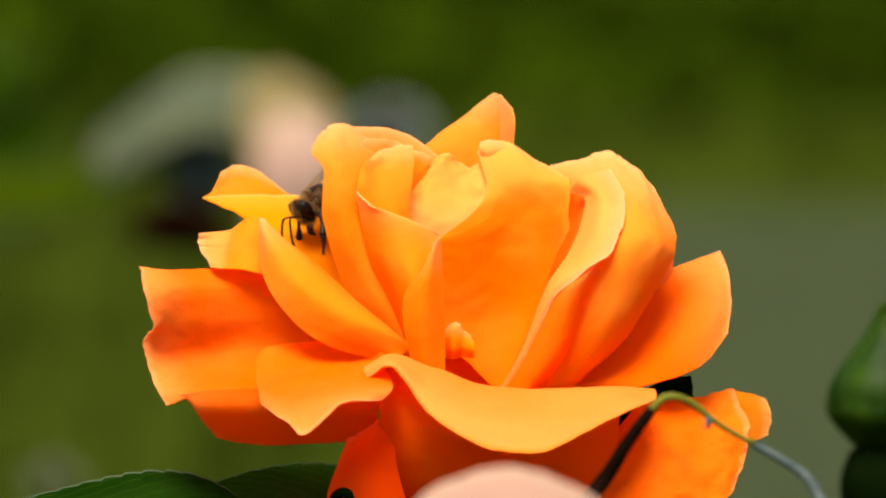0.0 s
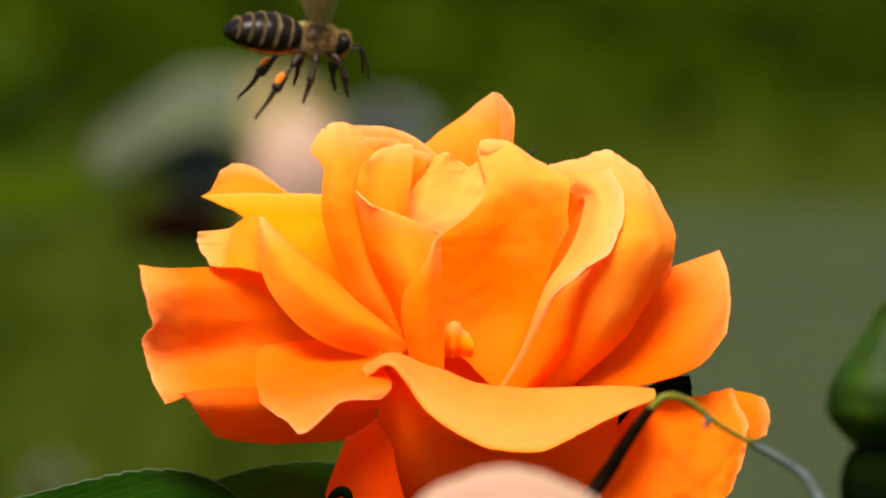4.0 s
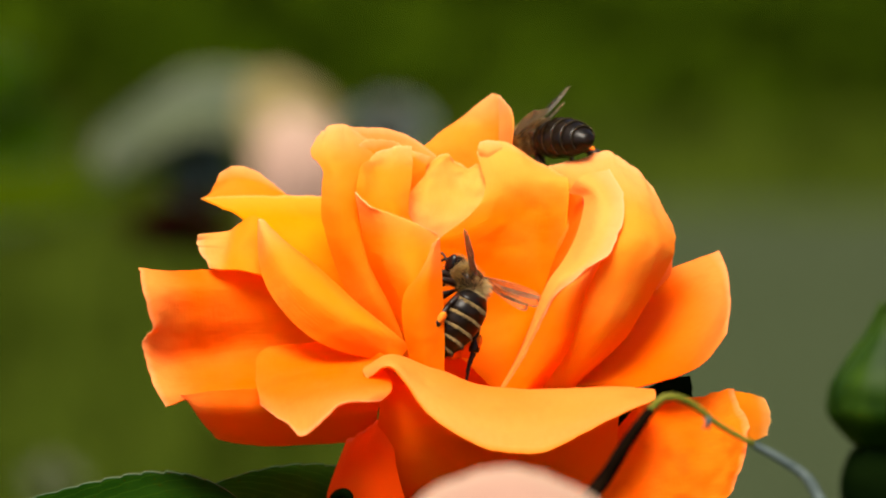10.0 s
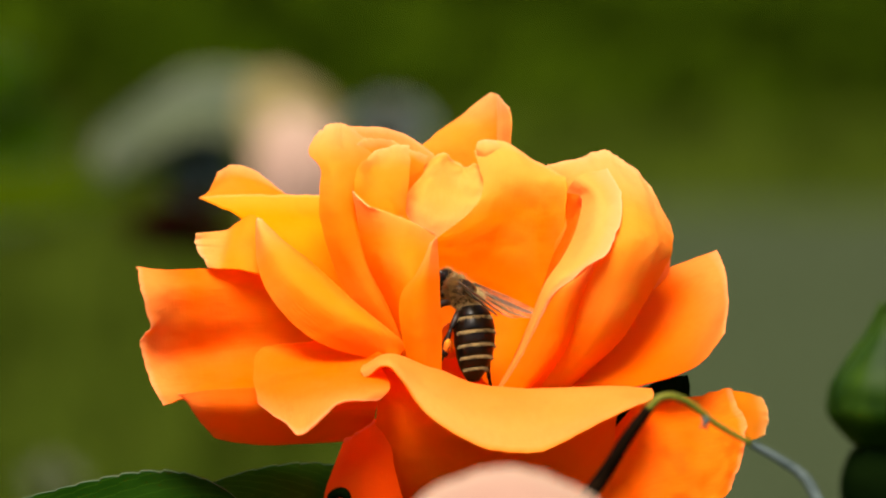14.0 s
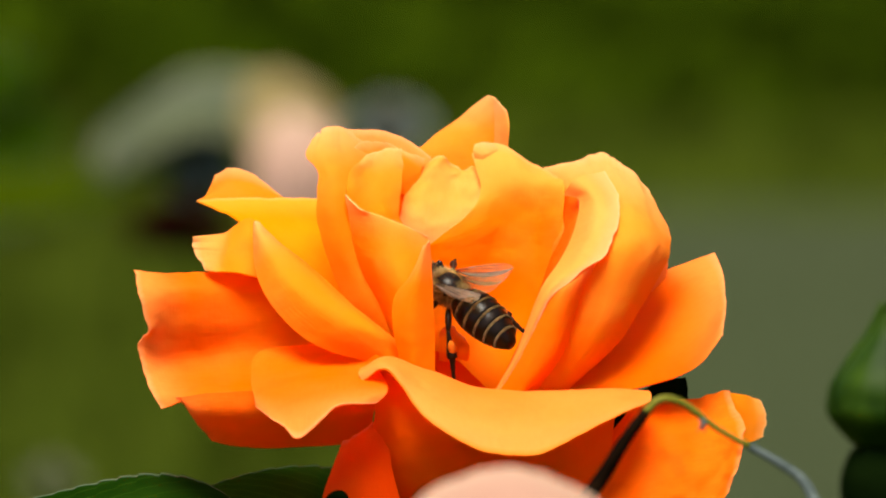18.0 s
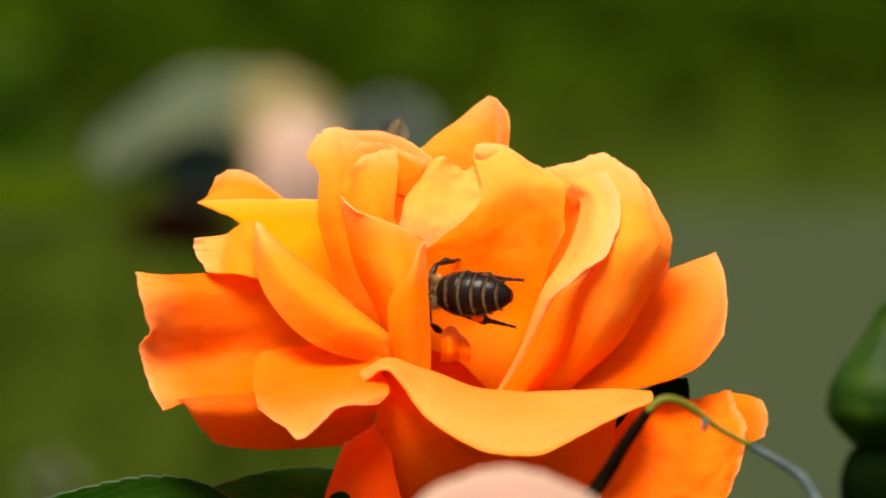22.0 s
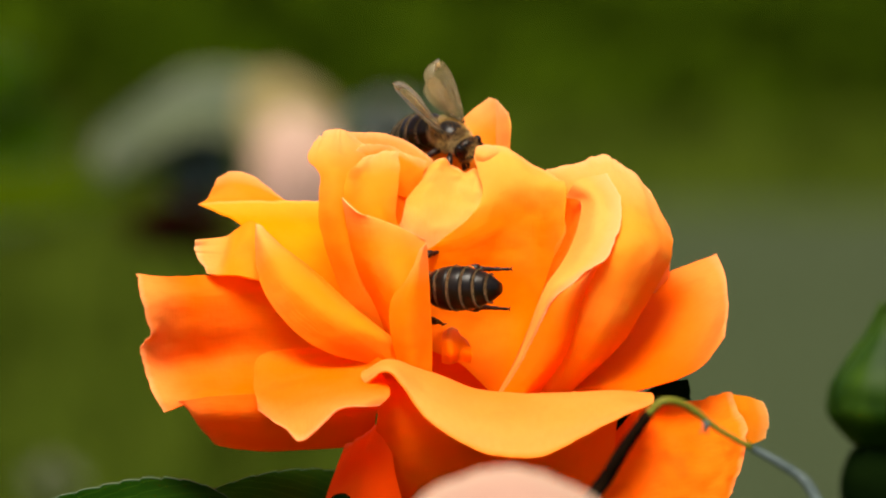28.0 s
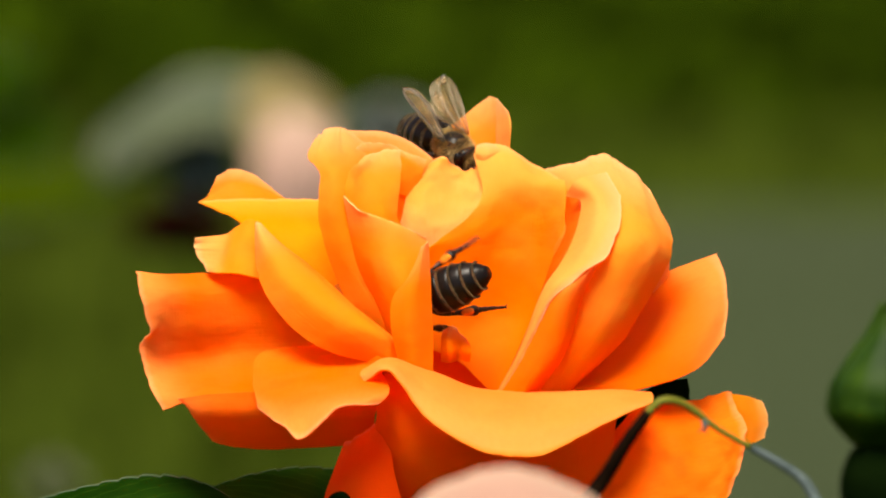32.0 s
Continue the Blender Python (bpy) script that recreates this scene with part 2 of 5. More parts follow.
def wing_material():
    """Clear smoky membrane that glints where it is seen aslant."""
    m, n, l, b, out = material("clear_wing")
    col, f = noisy(n, l, 500, (0.45, 0.3, 0.12), (0.66, 0.5, 0.26), 3)
    l.new(col, b.inputs["Base Color"])
    b.inputs["Roughness"].default_value = 0.35
    bumped(n, l, b, f, 0.3, 0.0002)
    tp = n.new("ShaderNodeBsdfTransparent")
    tp.inputs[0].default_value = (0.95, 0.89, 0.78, 1)
    mx = n.new("ShaderNodeMixShader")
    mx.inputs[0].default_value = 0.86
    tl, half = n.new("ShaderNodeBsdfTranslucent"), n.new("ShaderNodeMixShader")
    l.new(col, tl.inputs[0])
    l.new(b.outputs[0], half.inputs[1])
    l.new(tl.outputs[0], half.inputs[2])
    l.new(half.outputs[0], mx.inputs[1])
    l.new(tp.outputs[0], mx.inputs[2])
    fr, gl, top = n.new("ShaderNodeFresnel"), n.new("ShaderNodeBsdfGlossy"), n.new("ShaderNodeMixShader")
    fr.inputs[0].default_value = 1.15
    gl.inputs[0].default_value, gl.inputs["Roughness"].default_value = (0.5, 0.5, 0.5, 1), 0.4
    l.new(fr.outputs[0], top.inputs[0])
    l.new(mx.outputs[0], top.inputs[1])
    l.new(gl.outputs[0], top.inputs[2])
    l.new(top.outputs[0], out.inputs[0])
    return m


WING = wing_material()


# ---------------------------------------------------------------- builders
def mesh_of(name, verts, faces, mat, uvs=None, smooth=True):
    me = bpy.data.meshes.new(name)
    me.from_pydata([tuple(v) for v in verts], [], faces)
    if uvs is not None:
        lay = me.uv_layers.new(name="along")
        for lp in me.loops:
            lay.data[lp.index].uv = uvs[lp.vertex_index]
    for p in me.polygons:
        p.use_smooth = smooth
    me.materials.append(mat)
    me.update()
    return me


def part(name, me, parent, label="", at=None):
    ob = new(name, me)
    ob.parent = parent
    if at is not None:
        ob.matrix_basis = at
    return tagged(ob, label) if label else ob


def spline(pts, f):
    """A point at f (0 to 1) on the smooth curve through the rows pts (arrays)."""
    n = len(pts) - 1
    s = min(max(f * n, 0), n - 1e-6)
    i = int(s)
    t = s - i
    p1, p2 = pts[i], pts[i + 1]
    p0 = pts[i - 1] if i > 0 else 2 * p1 - p2
    p3 = pts[i + 2] if i + 2 <= n else 2 * p2 - p1
    return 0.5 * (2 * p1 + (p2 - p0) * t + (2 * p0 - 5 * p1 + 4 * p2 - p3) * t * t + (3 * p1 - p0 - 3 * p2 + p3) * t ** 3)


def sheet(grid, uvs, nu, nv, thick):
    """A closed thin sheet round a grid of nv x nu points, thinning to its rims."""
    g = np.array(grid).reshape(nv, nu, 3)
    du, dv = np.gradient(g, axis=1), np.gradient(g, axis=0)
    nrm = np.cross(du, dv)
    nrm /= np.linalg.norm(nrm, axis=2, keepdims=True) + 1e-12
    top, bot = g + nrm * thick / 2, g - nrm * thick / 2
    verts = list(top.reshape(-1, 3)) + list(bot.reshape(-1, 3))
    k, faces = nu * nv, []
    at = lambda j, i: j * nu + i
    for j in range(nv - 1):
        for i in range(nu - 1):
            a, b, c, d = at(j, i), at(j, i + 1), at(j + 1, i + 1), at(j + 1, i)
            faces += [(a, b, c, d), (k + d, k + c, k + b, k + a)]
    edge = [at(0, i) for i in range(nu)] + [at(j, nu - 1) for j in range(1, nv)] + [at(nv - 1, i) for i in range(nu - 2, -1, -1)] + [at(j, 0) for j in range(nv - 2, 0, -1)]
    uv2, m, e = list(uvs) * 2, len(edge), len(verts)
    verts += [verts[i] for i in edge] + [verts[k + i] for i in edge]
    uv2 += [uvs[i] for i in edge] * 2
    for i in range(m):
        j = (i + 1) % m
        faces.append((e + j, e + i, e + m + i, e + m + j))
    return verts, faces, uv2


def petal(parent, label, cage, mat=None, thick=0.16, ripple=0.14, res=12, name="petal", frill=0.3):
    """A petal as a smooth thin sheet over a small control cage in millimetres, rows from claw to rim, with fine natural ripples."""
    rows = [np.array(r, float) for r in cage]
    nv, nu = (len(rows) - 1) * res + 1, (len(rows[0]) - 1) * res + 1
    seed = Vector((len(label) * 3.1, rows[0][0][0], rows[-1][0][2]))
    grid, uvs = [], []
    for j in range(nv):
        v = j / (nv - 1)
        line = spline(rows, v)
        for i in range(nu):
            u = i / (nu - 1)
            q = spline(list(line), u)
            w = ripple * (0.3 + v)
            nz = noise.noise_vector(Vector(q) * 0.22 + seed) * w + noise.noise_vector(Vector(q) * 0.7 + seed) * w * 0.4
            nz = nz + noise.noise_vector(Vector((u * 4.5, v * 1.5, 0)) + seed) * (frill * v ** 4) + noise.noise_vector(Vector((u * 13, v * 2, 5)) + seed) * (frill * 0.5 * v ** 6) + noise.noise_vector(Vector((u * 34, v * 2, 9)) + seed) * (frill * 0.25 * v ** 10)
            grid.append((q + np.array(nz)) * MM)
            uvs.append((u, v))
    verts, faces, uv2 = sheet(grid, uvs, nu, nv, thick * MM)
    return part(name, mesh_of(name, verts, faces, mat or ORANGE, uv2), parent, label)


def tube(pts, radii, sides=8, close=True):
    """Vertices and faces of a tapering round tube along a smooth path (metres)."""
    P = [Vector(p) for p in pts]
    verts, faces = [], []
    ref = Vector((0.31, 0.87, 0.38))
    for i, p in enumerate(P):
        d = (P[min(i + 1, len(P) - 1)] - P[max(i - 1, 0)]).normalized()
        a = d.cross(ref).normalized()
        b = d.cross(a)
        for s in range(sides):
            w = 2 * math.pi * s / sides
            verts.append(p + (a * math.cos(w) + b * math.sin(w)) * radii[i])
    for i in range(len(P) - 1):
        for s in range(sides):
            a, b = i * sides + s, i * sides + (s + 1) % sides
            faces.append((a, b, b + sides, a + sides))
    if close:
        faces += [tuple(range(sides))[::-1], tuple((len(P) - 1) * sides + s for s in range(sides))]
    return verts, faces


def smooth_path(pts, n):
    arr = [np.array(p, float) for p in pts]
    return [spline(arr, i / (n - 1)) for i in range(n)]


def merge(*pieces):
    verts, faces = [], []
    for v, f in pieces:
        k = len(verts)
        verts += list(v)
        faces += [tuple(i + k for i in q) for q in f]
    return verts, faces


def blob(centre, radii, seg=24, ring=16, shape=None):
    """An ellipsoid's vertices and faces; shape(x, y, z) may push its unit points."""
    verts, faces = [], []
    c, r = Vector(centre), Vector(radii)
    for j in range(ring + 1):
        th = math.pi * j / ring
        for i in range(seg):
            ph = 2 * math.pi * i / seg
            q = Vector((math.cos(th), math.sin(th) * math.cos(ph), math.sin(th) * math.sin(ph)))
            if shape:
                q = Vector(shape(*q))
            verts.append(c + Vector((q.x * r.x, q.y * r.y, q.z * r.z)))
    for j in range(ring):
        for i in range(seg):
            a, b = j * seg + i, j * seg + (i + 1) % seg
            faces.append((a, a + seg, b + seg, b))
    return verts, faces


# ---------------------------------------------------------------- garden ground and far greenery
def ground_sheet():
    me = mesh_of("ground", [(-150, -150, 0), (150, -150, 0), (150, 150, 0), (-150, 150, 0)], [(0, 1, 2, 3)], LAWN, smooth=False)
    tagged(new("ground", me), "mown lawn of yellow-green grass", "lawn", kind="structure")
    rng = random.Random(4)
    verts, faces = [], []
    for i in range(9000):
        x, y = rng.uniform(-1.6, 1.6), rng.uniform(3.4, 6.1)
        if x > 0.02 + (y - 4.0) * 0.02 and y < 5.55:
            continue
        w, h, a = 0.004, rng.uniform(0.025, 0.05), rng.uniform(0, 6.28)
        dx, dy = math.cos(a) * w, math.sin(a) * w
        lx, ly = rng.uniform(-0.02, 0.02), rng.uniform(-0.02, 0.02)
        k = len(verts)
        verts += [(x - dx, y - dy, 0.0), (x + dx, y + dy, 0.0), (x + lx, y + ly, h)]
        faces.append((k, k + 1, k + 2))
    tagged(new("grass", mesh_of("grass", verts, faces, LAWN, smooth=False)), "short mown grass blades", "grass", kind="stuff")
    path = [(0.01, 3.3, 0.006), (4.0, 3.3, 0.006), (4.0, 5.5, 0.006), (0.05, 5.5, 0.006)]
    low = [(x, y, -0.02) for x, y, _ in path]
    tagged(new("path", mesh_of("path", path + low, [(0, 1, 2, 3), (0, 4, 5, 1), (1, 5, 6, 2), (2, 6, 7, 3), (3, 7, 4, 0)], GRAVEL, smooth=False)),
           "grey-green gravel garden path", "path", kind="structure")


def hedge_row():
    """A clipped hedge across the far side: a dark core and a great many small leaves."""
    rng = random.Random(9)
    core = [(-8, 6.05, 0), (8, 6.05, 0), (8, 7.1, 0), (-8, 7.1, 0), (-8, 7.05, 2.2), (8, 7.05, 2.2), (8, 7.1, 2.2), (-8, 7.1, 2.2)]
    verts, faces = list(core), [(0, 1, 5, 4), (1, 2, 6, 5), (2, 3, 7, 6), (3, 0, 4, 7), (4, 5, 6, 7)]
    for i in range(26000):
        near = rng.random() < 0.6
        x = rng.uniform(-1.3, 1.3) if near else rng.uniform(-8, 8)
        z = rng.uniform(0.0, 1.0) if near else rng.uniform(0, 2.25)
        y = 5.93 + 0.45 * z + 0.02 * noise.noise(Vector((x * 3, z * 3, 1))) - rng.uniform(0, 0.07)
        s, a, e = rng.uniform(0.012, 0.026), rng.uniform(0, 6.28), rng.uniform(-0.6, 0.6)
        u = Vector((math.cos(a), -abs(math.sin(e)) * 0.6, math.sin(a)))
        w = Vector((-math.sin(a), -0.5 * math.cos(e), math.cos(a)))
        c, k = Vector((x, y, z)), len(verts)
        verts += [c - u * s, c - w * s * 0.45, c + u * s, c + w * s * 0.45]
        faces.append((k, k + 1, k + 2, k + 3))
    tagged(new("hedge", mesh_of("hedge", verts, faces, HEDGE, smooth=False)), "dark green clipped garden hedge", "hedge", kind="stuff")


ground_sheet()
hedge_row()

# ---------------------------------------------------------------- the orange rose
rose = new("rose")
rose.matrix_basis = STAGE
tagged(rose, "fully open orange garden rose on its stem", "rose")
PETALS = {}
# -- petals begin: control cages in millimetres, base row first
PETALS["filler"] = petal(rose, "shaded orange petal deep behind the bloom's heart",
        [[(-5.2, 8, -16.2), (4.8, 10, -17.4), (13.5, 8, -16.2)],
         [(-11.5, 10, -6.2), (4.8, 15, -5), (18.5, 8, -4.9)],
         [(-10.9, 13, 3.8), (1, 16, 7), (18.5, 8, 2.6)]])
PETALS["back_tip"] = petal(rose, "pointed orange petal standing up at the back",
        [[(-0.9, 14, 1.3), (2.3, 15, 1.3), (5.4, 14, 1.3), (6.3, 14.5, 1.3), (7, 14, 1.3)],
         [(-3.1, 18, 9.5), (1, 17, 9.5), (4.8, 15.5, 9.5), (6.3, 15, 9.5), (7, 14.8, 9.5)],
         [(-1.1, 19, 12.4), (1.9, 17.5, 12.5), (4.9, 16, 12.6), (6.3, 15.4, 12.7), (7, 15, 12.9)],
         [(2, 19, 14.7), (3.4, 18, 14.7), (5.2, 16.4, 15), (6.3, 15.6, 15), (7, 15.4, 15)],
         [(5.2, 18.5, 17.3), (5.5, 18, 17.5), (5.9, 17, 17.5), (6.3, 16, 17.1), (6.8, 15.6, 16.6)]], PEACH, frill=0.15)
# separate strip whose pale colour stands for the light on the fold
PETALS["back_tip_fold"] = petal(rose, "pale turned edge of the pointed petal",
        [[(6.3, 14.4, 8.8), (6.9, 13.6, 8.8), (7.5, 12.8, 9.1)],
         [(6.3, 14.8, 12.6), (7, 14, 12.9), (7.8, 12.6, 13.5)],
         [(6.3, 15.1, 15), (7, 14.4, 15.1), (7.8, 13.2, 14.8)],
         [(6.2, 15.4, 17.3), (6.8, 14.8, 16.6), (7.6, 13.8, 15.7)]], PALE, ripple=0.06, frill=0.12)
PETALS["far_left_back"] = petal(rose, "pale orange petal curled back at the far side",
        [[(-26.7, 11, 5.8), (-22.8, 13, 5.6), (-19.1, 15, 5.6), (-15.3, 17, 5.6)],
         [(-25.8, 12.5, 6.4), (-23, 15, 7), (-19.7, 16.5, 6.8), (-16.6, 18, 6)],
         [(-25.1, 14, 7.7), (-23.2, 16.5, 8.2), (-20.4, 18, 7.7), (-17.4, 19, 6.1)],
         [(-24.7, 15.5, 8.9), (-22.9, 18, 9.4), (-20.7, 19, 8.8), (-17.5, 19.5, 6.2)]], PEACH, ripple=0.12, frill=0.2)
PETALS["far_left"] = petal(rose, "yellow-orange petal lit through from above",
        [[(-9, 6, -7.4), (-7.7, 5, -7.4), (-6.5, 5, -7.1), (-5.9, 6, -6.8)],
         [(-16.5, 8, -1.8), (-13.4, 8, -1.2), (-10.2, 9, -0.6), (-8.4, 10, 0.1)],
         [(-22.2, 8.5, 3.6), (-19, 10, 2.9), (-14.6, 12, 2.9), (-10.9, 12, 2.9)],
         [(-24.5, 9, 4.8), (-21.2, 11, 4.8), (-16.5, 13, 4.6), (-12.2, 13, 4.6)],
         [(-26.7, 9, 5.8), (-22.8, 12, 6.1), (-17.8, 14, 6), (-12.2, 14, 6)]], SUNNY, frill=0.15)
PETALS["upper_left_back"] = petal(rose, "orange petal rim inside the upper cup",
        [[(-9.6, 6.5, 1.3), (-7.4, 7.5, 1.3), (-5.2, 8, 1.3), (-3.1, 8, 1.3), (-1.2, 7.5, 1.9)],
         [(-11.8, 7.5, 7.5), (-9, 8, 7.5), (-5.9, 8.2, 7.5), (-3.1, 8.2, 7.5), (0.1, 8, 6.9)],
         [(-11.7, 8, 13.7), (-8.7, 8.6, 13.6), (-5.9, 8.8, 13.4), (-3.4, 8.8, 12.4), (-1, 8.6, 10.5)]], GOLD, ripple=0.2, frill=0.15)
PETALS["upper_left"] = petal(rose, "broad orange petal with a flared rolled lip",
        [[(-4.3, -2, -12.3), (-3, -4, -12.3), (-2.1, -4, -12.3), (-1.2, -2, -11.1)],
         [(-10.2, -1.5, -4.9), (-8, -3, -3.6), (-5.8, -2, -3.7), (-2.7, 3, -3)],
         [(-13.1, -2.2, 2.5), (-10.6, -3, 2.8), (-8, -1, 2.8), (-3.1, 6, 3.2)],
         [(-13.3, -2, 5.9), (-11, -2.6, 6.2), (-8.3, 0, 6.3), (-3.1, 7.5, 6.3)],
         [(-13.1, -1.2, 8.7), (-11.2, -1.4, 8.7), (-8.6, 1, 8.7), (-3.7, 7.4, 8.8)],
         [(-14.3, 0.4, 10.5), (-12, 0.2, 10.6), (-8.9, 2.6, 10.7), (-4.9, 7.4, 10)],
         [(-14, 2.2, 12), (-11.9, 2.2, 12.4), (-9.5, 4.5, 12.1), (-6.2, 7.4, 11.2)],
         [(-13.1, 4.5, 13.2), (-11.6, 5.2, 13.9), (-10.3, 6, 13.5), (-8, 7.6, 12.2)]], PEACH, ripple=0.3, frill=0.3)
PETALS["left_small"] = petal(rose, "small orange petal with a squared tip",
        [[(-11.4, 1, -4.9), (-11.1, -1, -6.1), (-10.8, -2, -7.4), (-10.5, -2, -8.6)],
         [(-17.7, 4, 1.3), (-17.3, 2, -0.6), (-17.3, 1, -2.1), (-17.3, 0, -3.7)],
         [(-20.5, 5, 3.8), (-20.7, 2.5, 1.9), (-21, 1.5, -0.2), (-21.3, -1, -2.3)],
         [(-22.3, 5, 3), (-22.6, 3, 1.6), (-23.1, 1.5, -0.2), (-23.5, 0, -2)],
         [(-23.7, 5, 2.1), (-24, 3.5, 1), (-24.3, 2.5, -0.4), (-24.6, 0.5, -2)],
         [(-26.9, 4, 1.9), (-27, 4, 1), (-26.6, 3.5, -0.2), (-25.6, 2, -2)]], GOLD, frill=0.15)
PETALS["inner_bump"] = petal(rose, "thin pale orange petal tucked inside the cup",
        [[(-8.3, 3, 6.9), (-5.8, 4.5, 6.9), (-3.4, 6, 6.3), (-2.1, 7, 6.3)],
         [(-8.9, 3, 10), (-7, 4.5, 10.3), (-4.5, 6, 10), (-1.8, 7, 8.8)],
         [(-9.2, 3.5, 11.2), (-7.9, 4.8, 12.4), (-5.2, 6.2, 11.9), (-1.4, 7.8, 10.2)]], PEACH, ripple=0.4, frill=0.3)
PETALS["centre"] = petal(rose, "large glowing yellow-orange petal behind the heart",
        [[(-2.7, 2.5, -9.9), (1.9, 4, -11.8), (4, 3.6, -13.7), (6, 3, -15.3), (9.4, 2, -14.8)],
         [(-3, 2.5, -6.5), (3.2, 5, -7.4), (6.3, 5.6, -7.7), (9.1, 5, -7.3), (11.9, 2, -6.1)],
         [(-4, 1.5, -1.3), (3.2, 4, -0.4), (7.2, 5.4, 0.1), (10.6, 5.2, 0.1), (13.4, 2, 0.1)],
         [(-0.2, 2.4, 1.4), (4.5, 4, 3.4), (8.2, 5.4, 4.5), (11, 5, 4.1), (13.7, 2.4, 4.3)],
         [(4.6, 4.6, 5.9), (6, 5.4, 7.4), (8.5, 5.8, 8), (11.3, 5.6, 7.7), (13.9, 3.5, 7.2)],
         [(3.9, 9, 10.9), (5.1, 9.2, 11.9), (7.6, 9.6, 11.5), (10.9, 10, 9.6), (13.5, 7, 8)]], HEART, ripple=0.25, frill=0.1)
PETALS["centre_rim"] = petal(rose, "pale rolled rim of the heart petal",
        [[(4.1, 8.2, 10.4), (5.1, 7.8, 10.2), (6.4, 8.4, 10.7)],
         [(3.9, 8.3, 11.2), (5.1, 7.9, 11), (6.6, 8.7, 11.3)],
         [(4.1, 9, 11.9), (5.2, 9, 12.1), (6.8, 9.6, 11.8)]], PALE, ripple=0.04, frill=0.04)
PETALS["centre_lobe"] = petal(rose, "pale yellow crumpled lobe inside the heart's fold",
        [[(-5.5, 2, 1.6), (-2.1, 2.8, 0.8), (0.7, 3.6, 0.9), (3.6, 4.8, 2.1), (6, 6.4, 5.2)],
         [(-4.1, 2.9, 4.3), (-1.7, 3.2, 3.4), (0.8, 4, 3), (3.5, 5.4, 4.4), (5.7, 7, 6.5)],
         [(-3.5, 5, 6.3), (-1.5, 5, 6.3), (1, 6, 6.2), (3.4, 7, 6.8), (5.2, 8.2, 7.9)],
         [(-2.6, 7.2, 8), (-1, 7, 8.7), (1.2, 8, 8.7), (3.1, 8.6, 8.5), (4.7, 9.2, 9)],
         [(-1.1, 9, 9.9), (0.1, 9, 10.6), (1.5, 9.6, 10.3), (3.1, 10, 9.4), (4.1, 10, 9.7)]], GLOW, ripple=0.8, frill=0.12)
PETALS["inner_left_back"] = petal(rose, "pale orange back wall of the folded inner petal",
        [[(-8.3, -2, 1.3), (-5.8, -2, 1.3), (-3.3, -2, 1.3), (-1.5, -1, 1.3)],
         [(-9.4, -3.5, 5.9), (-7.4, -3, 4.7), (-5.2, -2.5, 4.1), (-3.7, -1, 3.8)],
         [(-9.4, -2, 8), (-7.4, -0.5, 7.8), (-5.2, 0, 7.5), (-3.5, 1, 7.5)],
         [(-8.6, 0, 9.7), (-7.1, 1.5, 10), (-5.1, 2.2, 10), (-3.4, 2.5, 9.7)],
         [(-7.9, 2.5, 10.7), (-6.6, 3.2, 11.1), (-4.9, 3.8, 11.3), (-3.4, 4, 11.3)]], PEACH, ripple=0.5, frill=0.15)
PETALS["inner_left"] = petal(rose, "folded inner orange petal with a thin pale rim",
        [[(-3.6, -3, -12.3), (-2.7, -5.5, -12.9), (-1.8, -7, -13), (-1, -8, -12.9)],
         [(-5.8, -3, -6.1), (-4.4, -6, -6.6), (-2.8, -8, -7), (-1.4, -8.6, -7.3)],
         [(-8.2, -3, -0.6), (-6.1, -6, -1.2), (-3.5, -7.4, -1.8), (-1, -6.5, -2.1)],
         [(-9.3, -3.2, 4.7), (-6.4, -5.6, 3.6), (-3.6, -6, 2.7), (-0.6, -5, 1)],
         [(-9.6, -3.2, 6.4), (-7.7, -5.2, 4.8), (-4.3, -5.6, 3.5), (-0.6, -5, 1.9)]], GOLD, frill=0.12)
PETALS["inner_flap"] = petal(rose, "upright orange flap at the heart's edge",
        [[(-3.5, -9, -12.2), (-1.8, -9.5, -13.2), (0.1, -8.5, -13.2)],
         [(-4.4, -9.5, -7.9), (-2.2, -10, -8.1), (0.1, -8, -8.2)],
         [(-4.2, -9, -4.7), (-2.1, -9.5, -4.5), (-0.1, -7.5, -4.6)],
         [(-2.4, -8.5, -2.3), (-1.4, -8.5, -1.8), (-0.2, -7, -1.5)],
         [(-1, -7.5, 0.7), (-0.6, -7.3, 1), (-0.3, -6.5, 1.3)]], ORANGE, frill=0.08)
# the dark of the hollow is partly put into this petal's crimson
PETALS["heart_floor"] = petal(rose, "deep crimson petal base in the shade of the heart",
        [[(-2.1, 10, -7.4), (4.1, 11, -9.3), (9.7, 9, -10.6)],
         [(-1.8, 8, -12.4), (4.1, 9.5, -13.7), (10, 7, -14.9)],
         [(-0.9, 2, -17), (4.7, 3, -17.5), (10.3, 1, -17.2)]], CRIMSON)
PETALS["heart_bit"] = petal(rose, "tiny crumpled petal in the heart",
        [[(0.1, -1, -11.8), (1, -1.6, -11.9), (1.9, -0.8, -11.7), (3.2, -1.8, -11.8)],
         [(0.1, -1.6, -10.6), (1.1, -2.6, -10.8), (2.1, -1.4, -10.6), (3.3, -2.6, -10.9)],
         [(0.1, -1.2, -9.3), (1, -2, -9.3), (2.2, -0.8, -9.5), (3.3, -1.8, -10.2)],
         [(0.2, 0.5, -8.7), (1.1, 0.2, -7.9), (2.1, 0.8, -8.6), (3, 0.2, -9.7)]], GOLD, ripple=0.1, frill=0.2)
